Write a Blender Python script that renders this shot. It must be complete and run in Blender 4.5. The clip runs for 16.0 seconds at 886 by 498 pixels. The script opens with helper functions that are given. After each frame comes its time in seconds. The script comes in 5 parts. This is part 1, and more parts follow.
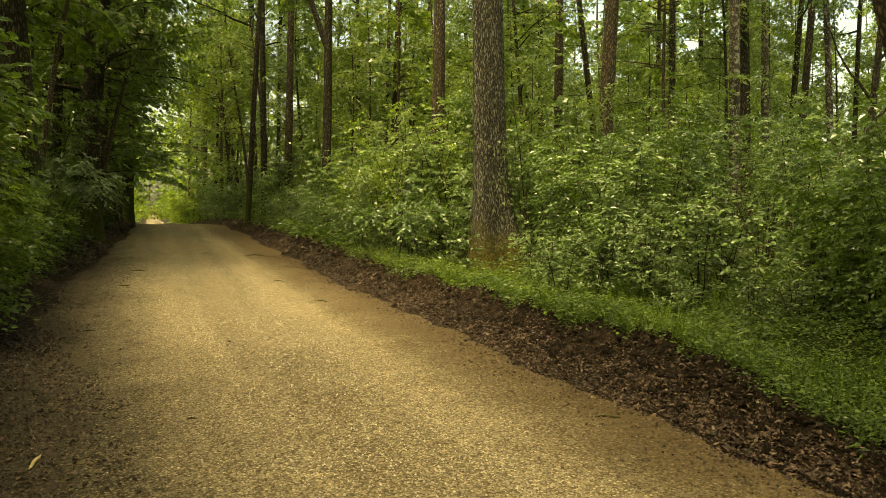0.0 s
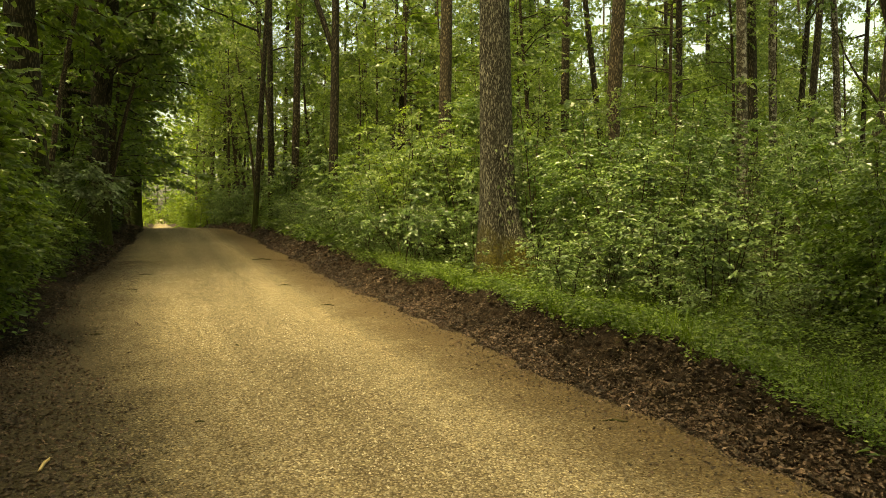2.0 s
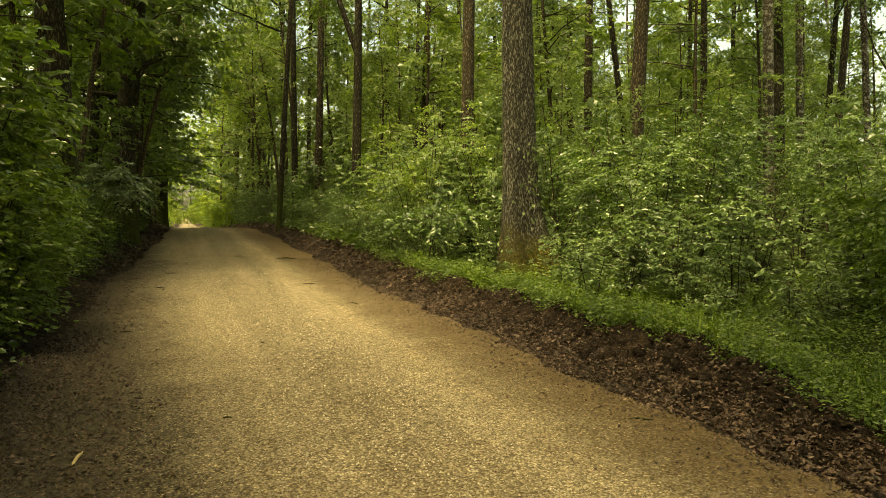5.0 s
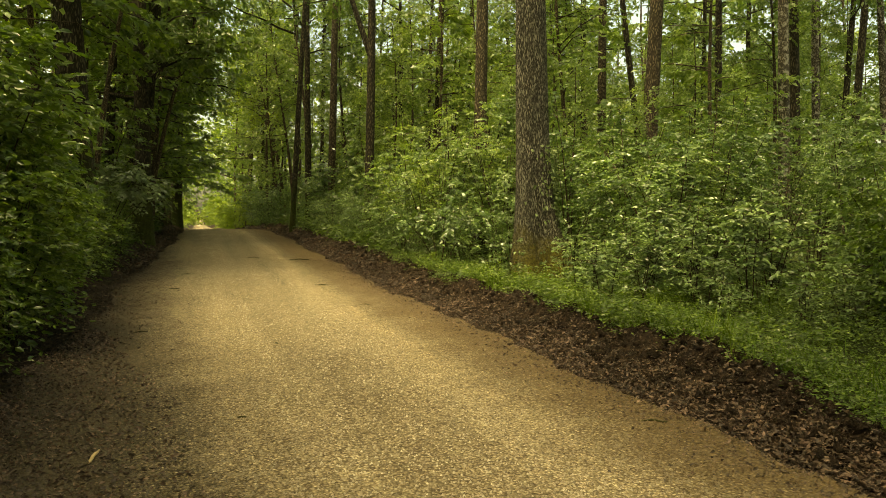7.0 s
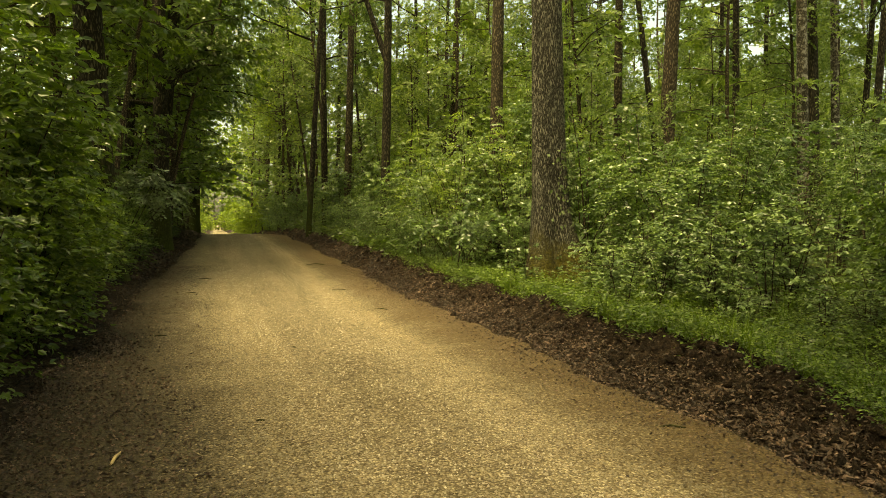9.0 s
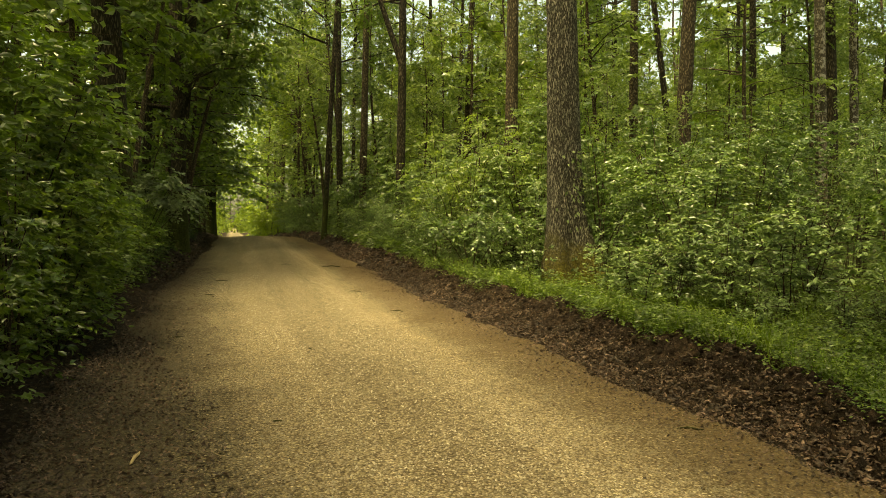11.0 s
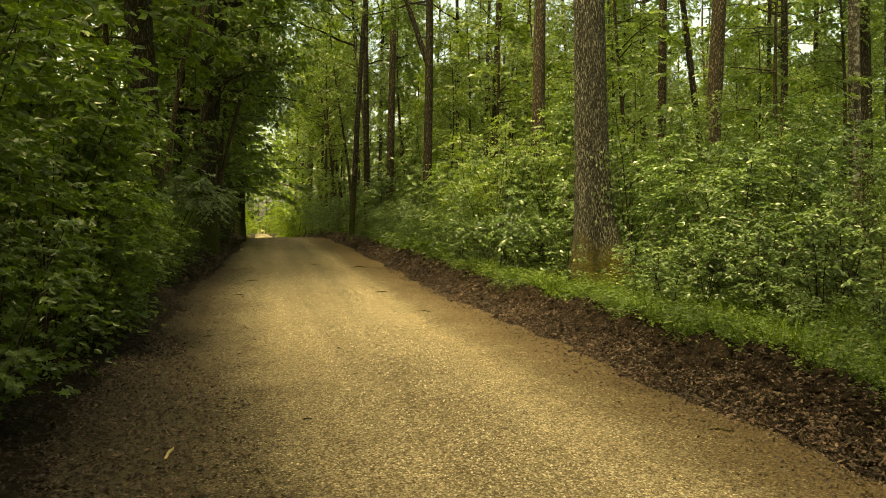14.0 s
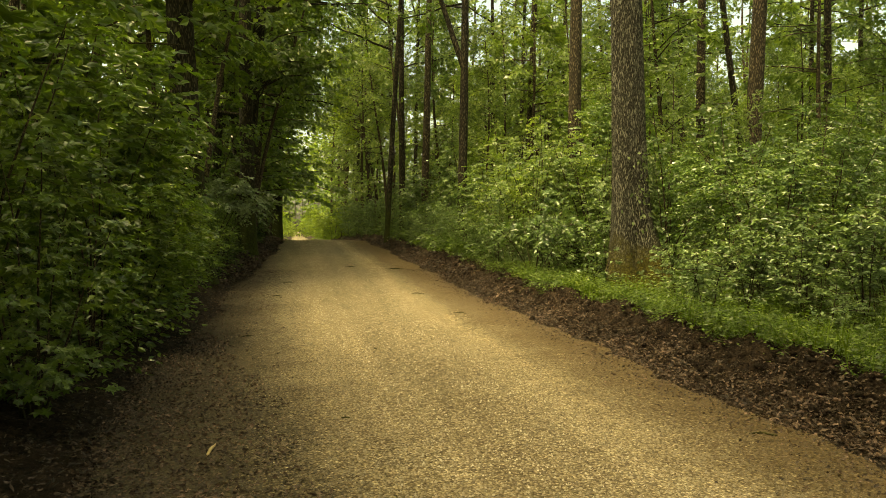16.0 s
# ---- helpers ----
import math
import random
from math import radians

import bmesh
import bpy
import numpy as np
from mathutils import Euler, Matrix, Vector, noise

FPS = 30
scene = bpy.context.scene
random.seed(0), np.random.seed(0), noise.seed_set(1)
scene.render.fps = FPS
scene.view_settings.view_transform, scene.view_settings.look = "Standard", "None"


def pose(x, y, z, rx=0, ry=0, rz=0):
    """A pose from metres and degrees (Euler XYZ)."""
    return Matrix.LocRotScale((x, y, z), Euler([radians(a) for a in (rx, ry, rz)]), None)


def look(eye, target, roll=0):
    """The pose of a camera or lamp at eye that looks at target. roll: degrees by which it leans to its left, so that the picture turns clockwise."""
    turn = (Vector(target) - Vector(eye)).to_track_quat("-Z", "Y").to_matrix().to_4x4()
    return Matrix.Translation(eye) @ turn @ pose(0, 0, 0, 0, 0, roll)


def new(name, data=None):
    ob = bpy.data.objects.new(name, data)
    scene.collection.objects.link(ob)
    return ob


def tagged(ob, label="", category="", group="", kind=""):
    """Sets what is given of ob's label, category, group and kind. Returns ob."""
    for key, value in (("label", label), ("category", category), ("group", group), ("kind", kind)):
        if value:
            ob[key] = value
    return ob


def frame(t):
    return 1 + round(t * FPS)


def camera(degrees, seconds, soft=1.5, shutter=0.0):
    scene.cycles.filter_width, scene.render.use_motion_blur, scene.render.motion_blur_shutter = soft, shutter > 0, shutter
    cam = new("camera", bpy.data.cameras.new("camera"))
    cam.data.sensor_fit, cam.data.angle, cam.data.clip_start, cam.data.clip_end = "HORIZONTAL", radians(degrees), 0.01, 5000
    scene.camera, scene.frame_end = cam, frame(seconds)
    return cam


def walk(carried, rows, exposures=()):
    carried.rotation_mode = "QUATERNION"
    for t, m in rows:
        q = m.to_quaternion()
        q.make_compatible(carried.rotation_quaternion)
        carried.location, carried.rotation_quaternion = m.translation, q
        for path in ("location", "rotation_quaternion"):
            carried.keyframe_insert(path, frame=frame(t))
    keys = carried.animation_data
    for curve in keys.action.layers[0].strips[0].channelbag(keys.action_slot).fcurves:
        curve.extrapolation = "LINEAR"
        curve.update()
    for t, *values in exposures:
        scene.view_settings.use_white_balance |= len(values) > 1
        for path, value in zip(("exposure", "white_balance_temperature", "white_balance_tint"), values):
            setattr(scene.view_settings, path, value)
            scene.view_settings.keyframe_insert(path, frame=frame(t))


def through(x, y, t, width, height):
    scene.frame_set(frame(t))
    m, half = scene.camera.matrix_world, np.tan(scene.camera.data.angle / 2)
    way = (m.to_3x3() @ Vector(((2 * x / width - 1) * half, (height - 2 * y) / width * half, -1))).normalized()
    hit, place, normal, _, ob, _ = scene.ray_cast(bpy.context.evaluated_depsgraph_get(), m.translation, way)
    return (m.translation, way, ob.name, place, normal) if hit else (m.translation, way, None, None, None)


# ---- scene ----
# ------------------------------------------------------------------ camera
cam = camera(62.48, 16.0, soft=0.7)


def aim(yaw, pitch, roll):
    """A turn: yaw clockwise from +y, pitch up, roll to the left, in degrees."""
    return pose(0, 0, 0, 90 + pitch, 0, -yaw) @ pose(0, 0, 0, 0, 0, roll)


PATH = [
    (0.0, pose(-0.0000, 0.0000, 1.1000) @ aim(21.823, -2.247, -0.000)),
    (0.5, pose(0.0006, 0.0049, 1.0992) @ aim(21.831, -1.951, -0.106)),
    (1.0, pose(-0.0048, 0.0014, 1.0989) @ aim(21.626, -1.735, -0.262)),
    (1.5, pose(-0.0034, -0.0019, 1.0975) @ aim(21.494, -1.930, -0.284)),
    (2.0, pose(-0.0071, -0.0029, 1.0964) @ aim(21.322, -1.904, 0.003)),
    (2.5, pose(-0.0116, -0.0042, 1.0961) @ aim(20.931, -1.799, 0.138)),
    (3.0, pose(-0.0124, -0.0044, 1.0964) @ aim(20.616, -1.798, -0.114)),
    (3.5, pose(-0.0105, -0.0076, 1.0960) @ aim(20.738, -1.798, -0.302)),
    (4.0, pose(-0.0141, -0.0103, 1.0954) @ aim(20.545, -1.765, -0.163)),
    (4.5, pose(-0.0199, -0.0122, 1.0914) @ aim(20.162, -1.844, -0.155)),
    (5.0, pose(-0.0223, -0.0133, 1.0905) @ aim(19.568, -1.980, -0.163)),
    (7.5, pose(-0.0318, -0.0184, 1.0859) @ aim(18.487, -1.766, -0.044)),
    (8.0, pose(-0.0355, -0.0168, 1.0860) @ aim(18.300, -1.631, -0.053)),
    (8.5, pose(-0.0399, -0.0224, 1.0847) @ aim(17.830, -1.446, -0.083)),
    (9.0, pose(-0.0439, -0.0270, 1.0836) @ aim(17.377, -1.435, -0.066)),
    (11.5, pose(-0.0522, -0.0353, 1.0794) @ aim(15.937, -1.229, -0.227)),
    (12.0, pose(-0.0554, -0.0417, 1.0773) @ aim(15.582, -1.222, -0.180)),
    (12.5, pose(-0.0621, -0.0404, 1.0743) @ aim(15.145, -1.544, 0.152)),
    (13.0, pose(-0.0611, -0.0395, 1.0738) @ aim(14.818, -1.656, 0.062)),
    (13.5, pose(-0.0633, -0.0428, 1.0737) @ aim(14.667, -1.346, -0.228)),
    (14.0, pose(-0.0655, -0.0467, 1.0732) @ aim(14.149, -1.170, -0.225)),
    (14.5, pose(-0.0708, -0.0479, 1.0722) @ aim(13.621, -1.279, 0.110)),
    (15.0, pose(-0.0758, -0.0492, 1.0678) @ aim(12.718, -1.412, 0.215)),
    (15.5, pose(-0.0752, -0.0485, 1.0650) @ aim(12.134, -1.249, -0.117)),
    (16.0, pose(-0.0816, -0.0523, 1.0618) @ aim(11.429, -0.958, -0.221)),
]
STOPS, KELVIN, TINT = 1.7, 15000, -9.5
walk(cam, PATH, exposures=[(0.0, STOPS, KELVIN, TINT), (16.0, STOPS, KELVIN, TINT)])

# ------------------------------------------------------------------ sky and sun
world = bpy.data.worlds.new("overcast_sky")
scene.world = world
world.use_nodes = True
SUN_ELEVATION, SUN_AZIMUTH = 68.0, -122.0
wn = world.node_tree.nodes
sky = wn.new("ShaderNodeTexSky")
sky.sky_type = "NISHITA"
sky.sun_disc = False
sky.sun_elevation, sky.sun_rotation = radians(SUN_ELEVATION), radians(SUN_AZIMUTH)
sky.dust_density, sky.ozone_density, sky.air_density = 6.0, 0.3, 1.0
wn["Background"].inputs["Strength"].default_value = 0.15
world.node_tree.links.new(sky.outputs["Color"], wn["Background"].inputs["Color"])

sun = new("sun", bpy.data.lights.new("sun", "SUN"))
sun.data.energy, sun.data.angle, sun.data.color = 1.6, radians(22), (1.0, 0.95, 0.86)
sa, se = radians(SUN_AZIMUTH), radians(SUN_ELEVATION)
sun.matrix_world = look((math.sin(sa) * math.cos(se) * 50, math.cos(sa) * math.cos(se) * 50, math.sin(se) * 50), (0, 0, 0))

# ------------------------------------------------------------------ materials


def material(name):
    m = bpy.data.materials.new(name)
    m.use_nodes = True
    n, l = m.node_tree.nodes, m.node_tree.links
    return m, n, l, n["Principled BSDF"]


def ramp(n, stops):
    r = n.new("ShaderNodeValToRGB")
    els = r.color_ramp.elements
    while len(els) < len(stops):
        els.new(0.5)
    for e, (p, c) in zip(els, stops):
        e.position, e.color = p, (*c, 1)
    return r


def noise_tex(n, l, vec, scale, detail=4.0, rough=0.6):
    t = n.new("ShaderNodeTexNoise")
    t.inputs["Scale"].default_value, t.inputs["Detail"].default_value, t.inputs["Roughness"].default_value = scale, detail, rough
    l.new(vec, t.inputs["Vector"])
    return t.outputs["Fac"]


def coords(n, l, stretch=(1, 1, 1)):
    """World position, stretched."""
    g = n.new("ShaderNodeNewGeometry")
    m = n.new("ShaderNodeMapping")
    m.inputs["Scale"].default_value = stretch
    l.new(g.outputs["Position"], m.inputs["Vector"])
    return m.outputs["Vector"]


def object_coords(n, l, stretch=(1, 1, 1)):
    g = n.new("ShaderNodeTexCoord")
    m = n.new("ShaderNodeMapping")
    m.inputs["Scale"].default_value = stretch
    l.new(g.outputs["Object"], m.inputs["Vector"])
    return m.outputs["Vector"]


def mix(n, l, fac, a, b, kind="MIX"):
    m = n.new("ShaderNodeMix")
    m.data_type, m.blend_type = "RGBA", kind
    for value, socket in ((fac, m.inputs[0]), (a, m.inputs[6]), (b, m.inputs[7])):
        if isinstance(value, (int, float)):
            socket.default_value = value
        elif isinstance(value, tuple):
            socket.default_value = (*value, 1)
        else:
            l.new(value, socket)
    return m.outputs[2]


def maths(n, l, op, a, b=0.0, clamp=False):
    m = n.new("ShaderNodeMath")
    m.operation, m.use_clamp = op, clamp
    for value, socket in ((a, m.inputs[0]), (b, m.inputs[1])):
        if isinstance(value, (int, float)):
            socket.default_value = value
        else:
            l.new(value, socket)
    return m.outputs[0]


def bump(n, l, height, bsdf, strength, distance):
    b = n.new("ShaderNodeBump")
    b.inputs["Strength"].default_value, b.inputs["Distance"].default_value = strength, distance
    l.new(height, b.inputs["Height"])
    l.new(b.outputs["Normal"], bsdf.inputs["Normal"])


def leaf_material(name, dark, mid, light, through=0.4, rough=0.4, gloss=0.75, rare=None):
    """Leaves: colour varies leaf by leaf and plant by plant; light shines through them."""
    m, n, l, p = material(name)
    g = n.new("ShaderNodeNewGeometry")
    o = n.new("ShaderNodeObjectInfo")
    r = ramp(n, [(0.0, dark), (0.5, mid), (1.0, light)] if rare is None else [(0.05, dark), (0.5, mid), (0.8, light), (1.0, rare)])
    patch = noise_tex(n, l, g.outputs["Position"], 1.3, 3)
    spread = maths(n, l, "ADD", maths(n, l, "MULTIPLY", g.outputs["Random Per Island"], 0.62),
                   maths(n, l, "MULTIPLY", maths(n, l, "SUBTRACT", patch, 0.3), 0.75))
    spread = maths(n, l, "ADD", spread, maths(n, l, "MULTIPLY", maths(n, l, "SUBTRACT", o.outputs["Random"], 0.5), 0.3))
    l.new(spread, r.inputs["Fac"])
    l.new(r.outputs["Color"], p.inputs["Base Color"])
    p.inputs["Roughness"].default_value = rough
    p.inputs["Specular IOR Level"].default_value = gloss
    t = n.new("ShaderNodeBsdfTranslucent")
    l.new(mix(n, l, 1.0, r.outputs["Color"], (1.35, 1.3, 0.8), "MULTIPLY"), t.inputs["Color"])
    s = n.new("ShaderNodeMixShader")
    s.inputs[0].default_value = through
    l.new(p.outputs[0], s.inputs[1])
    l.new(t.outputs[0], s.inputs[2])
    l.new(s.outputs[0], n["Material Output"].inputs["Surface"])
    return m


LEAF_SHRUB = leaf_material("shrub_leaf", (0.03, 0.064, 0.016), (0.088, 0.16, 0.04), (0.25, 0.345, 0.12), 0.36, 0.3, 1.0)
LEAF_PALE = leaf_material("pale_shrub_leaf", (0.045, 0.085, 0.028), (0.14, 0.222, 0.085), (0.32, 0.43, 0.2), 0.33, 0.33, 1.0)
LEAF_DARK = leaf_material("dark_shrub_leaf", (0.04, 0.08, 0.015), (0.104, 0.18, 0.03), (0.23, 0.325, 0.07), 0.45, 0.28, 1.0)
LEAF_YOUNG = leaf_material("young_tree_leaf", (0.05, 0.094, 0.018), (0.135, 0.215, 0.045), (0.3, 0.4, 0.115), 0.5, 0.32, 1.0)
LEAF_CROWN = leaf_material("crown_leaf", (0.04, 0.08, 0.018), (0.075, 0.135, 0.028), (0.14, 0.21, 0.05), 0.45)
LEAF_HERB = leaf_material("herb_leaf", (0.018, 0.04, 0.008), (0.062, 0.114, 0.018), (0.19, 0.275, 0.058), 0.4, 0.38, 0.8)
# paler copy of the young leaf, sunlight on far foliage put into its colour
LEAF_SUNLIT = leaf_material("sunlit_pale_leaf", (0.09, 0.15, 0.02), (0.17, 0.25, 0.035), (0.28, 0.36, 0.07), 0.55)
# pale colour holds the sky sheen on these leaves, besides their real gloss
LEAF_GLOSS = leaf_material("glossy_sheen_leaf", (0.1, 0.15, 0.07), (0.19, 0.26, 0.13), (0.34, 0.42, 0.26), 0.3, 0.3, 1.0)
LEAF_IVY = leaf_material("ivy_leaf", (0.04, 0.068, 0.022), (0.085, 0.125, 0.046), (0.17, 0.215, 0.1), 0.25, 0.55, 0.4)
GRASS = leaf_material("grass_blade", (0.045, 0.09, 0.014), (0.085, 0.15, 0.02), (0.15, 0.22, 0.036), 0.35, 0.6, 0.3)
LITTER = leaf_material("dead_leaf", (0.018, 0.0115, 0.0085), (0.068, 0.044, 0.032), (0.19, 0.126, 0.095), 0.1, 0.55, 0.4, (0.4, 0.3, 0.245))


def bark_material(name, deep, face, moss, moss_low, stretch, depth, patches=None, plate=2.6, sway=2.2):
    """Furrowed bark with moss that thins out upwards."""
    m, n, l, p = material(name)
    v = object_coords(n, l, stretch)
    ridge = n.new("ShaderNodeTexVoronoi")
    ridge.feature = "DISTANCE_TO_EDGE"
    ridge.inputs["Scale"].default_value = 1.0
    warp = n.new("ShaderNodeVectorMath")
    warp.operation = "ADD"
    wob = n.new("ShaderNodeTexNoise")
    wob.inputs["Scale"].default_value, wob.inputs["Detail"].default_value = 0.45, 4
    l.new(v, wob.inputs["Vector"])
    l.new(v, warp.inputs[0])
    wide = n.new("ShaderNodeVectorMath")
    wide.operation = "SCALE"
    wide.inputs["Scale"].default_value = sway
    l.new(wob.outputs["Color"], wide.inputs[0])
    l.new(wide.outputs[0], warp.inputs[1])
    l.new(warp.outputs[0], ridge.inputs["Vector"])
    edge = maths(n, l, "MULTIPLY", ridge.outputs["Distance"], plate, True)
    if plate > 5:
        # long ridges that fork and join
        edge = maths(n, l, "MULTIPLY", maths(n, l, "ABSOLUTE", maths(n, l, "SUBTRACT", noise_tex(n, l, v, 0.75, 3.5, 0.55), 0.5)), plate, True)
    fine = noise_tex(n, l, v, 3.0, 6, 0.7)
    height = maths(n, l, "ADD", edge, maths(n, l, "MULTIPLY", fine, 0.5))
    col = ramp(n, [(0.2, deep), (0.44, tuple(0.35 * c for c in face)), (0.8, tuple(1.5 * c for c in face))])
    l.new(maths(n, l, "MULTIPLY", height, 0.75), col.inputs["Fac"])
    flat = object_coords(n, l)
    big = noise_tex(n, l, flat, 2.2, 4)
    colour = mix(n, l, maths(n, l, "MULTIPLY", big, 0.35), col.outputs["Color"], deep)
    if patches:
        blot = ramp(n, [(0.52, (0, 0, 0)), (0.6, (1, 1, 1))])
        l.new(noise_tex(n, l, flat, 9.0, 5, 0.65), blot.inputs["Fac"])
        colour = mix(n, l, maths(n, l, "MULTIPLY", blot.outputs["Color"], 0.75), colour, patches)
    z = n.new("ShaderNodeSeparateXYZ")
    l.new(flat, z.inputs[0])
    low = maths(n, l, "SUBTRACT", 1.0, maths(n, l, "DIVIDE", z.outputs["Z"], moss_low), True)
    grow = maths(n, l, "ADD", maths(n, l, "MULTIPLY", low, 0.75), maths(n, l, "ADD", maths(n, l, "MULTIPLY", noise_tex(n, l, flat, 3.5, 5), 0.62), maths(n, l, "MULTIPLY", maths(n, l, "SUBTRACT", noise_tex(n, l, flat, 1.3, 3), 0.5), 0.7)))
    cover = ramp(n, [(0.5, (0, 0, 0)), (0.8, (1, 1, 1))])
    l.new(grow, cover.inputs["Fac"])
    tuft = ramp(n, [(0.35, tuple(c * 0.25 for c in moss)), (0.65, moss)])
    l.new(noise_tex(n, l, flat, 26, 6, 0.7), tuft.inputs["Fac"])
    colour = mix(n, l, maths(n, l, "MULTIPLY", cover.outputs["Color"], 0.92), colour, tuft.outputs["Color"])
    l.new(colour, p.inputs["Base Color"])
    p.inputs["Roughness"].default_value = 0.9
    p.inputs["Specular IOR Level"].default_value = 0.2
    bump(n, l, height, p, 1.0, depth)
    return m


BARK_OAK = bark_material("oak_bark", (0.014, 0.011, 0.006), (0.17, 0.166, 0.132), (0.13, 0.112, 0.018), 1.2, (66, 66, 15), 0.03, None, 5.6, 1.5)
BARK_PINE = bark_material("pine_bark", (0.026, 0.02, 0.012), (0.1, 0.082, 0.052), (0.08, 0.08, 0.02), 0.5, (30, 30, 9), 0.015)
BARK_DARK = bark_material("dark_bark", (0.018, 0.015, 0.009), (0.064, 0.055, 0.036), (0.06, 0.075, 0.015), 2.5, (26, 26, 7), 0.012)
BARK_BIRCH = bark_material("pale_bark", (0.04, 0.034, 0.025), (0.13, 0.115, 0.085), (0.06, 0.06, 0.02), 0.6, (26, 26, 12), 0.01, (0.3, 0.29, 0.25))
BARK_TWIG = bark_material("twig_bark", (0.03, 0.022, 0.014), (0.11, 0.085, 0.055), (0.06, 0.06, 0.02), 0.3, (40, 40, 20), 0.003)
BARKS = {"oak": BARK_OAK, "pine": BARK_PINE, "dark": BARK_DARK, "moss": BARK_DARK, "birch": BARK_BIRCH, "left": BARK_DARK, "forked": BARK_DARK}


def soiled_and_shaded(n, l, colour, spread, most=0.88):
    """Soil and leaf crumbs rubbed into stones towards both verges; thicket shade painted too."""
    v = coords(n, l)
    x = n.new("ShaderNodeSeparateXYZ")
    l.new(v, x.inputs[0])
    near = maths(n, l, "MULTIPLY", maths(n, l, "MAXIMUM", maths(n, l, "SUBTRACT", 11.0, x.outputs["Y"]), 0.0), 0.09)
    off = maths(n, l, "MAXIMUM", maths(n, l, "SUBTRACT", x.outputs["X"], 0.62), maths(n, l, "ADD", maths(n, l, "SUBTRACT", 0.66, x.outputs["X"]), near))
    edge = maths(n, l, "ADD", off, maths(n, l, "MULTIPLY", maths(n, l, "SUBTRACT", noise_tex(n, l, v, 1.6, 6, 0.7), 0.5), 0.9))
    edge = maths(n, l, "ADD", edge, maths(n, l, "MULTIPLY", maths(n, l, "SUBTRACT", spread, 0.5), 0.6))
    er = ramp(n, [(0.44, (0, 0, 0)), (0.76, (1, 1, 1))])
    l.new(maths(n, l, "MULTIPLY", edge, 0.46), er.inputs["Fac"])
    # brown and damp on the open side; thicket side nearly black, painted shade included
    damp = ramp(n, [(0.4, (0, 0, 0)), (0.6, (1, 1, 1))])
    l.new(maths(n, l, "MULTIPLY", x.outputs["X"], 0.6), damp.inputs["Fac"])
    dirt_and_shade = mix(n, l, spread, mix(n, l, damp.outputs["Color"], (0.045, 0.032, 0.015), (0.105, 0.067, 0.028)),
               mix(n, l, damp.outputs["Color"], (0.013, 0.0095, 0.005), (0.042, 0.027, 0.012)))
    return mix(n, l, maths(n, l, "MULTIPLY", er.outputs["Color"], most), colour, dirt_and_shade)


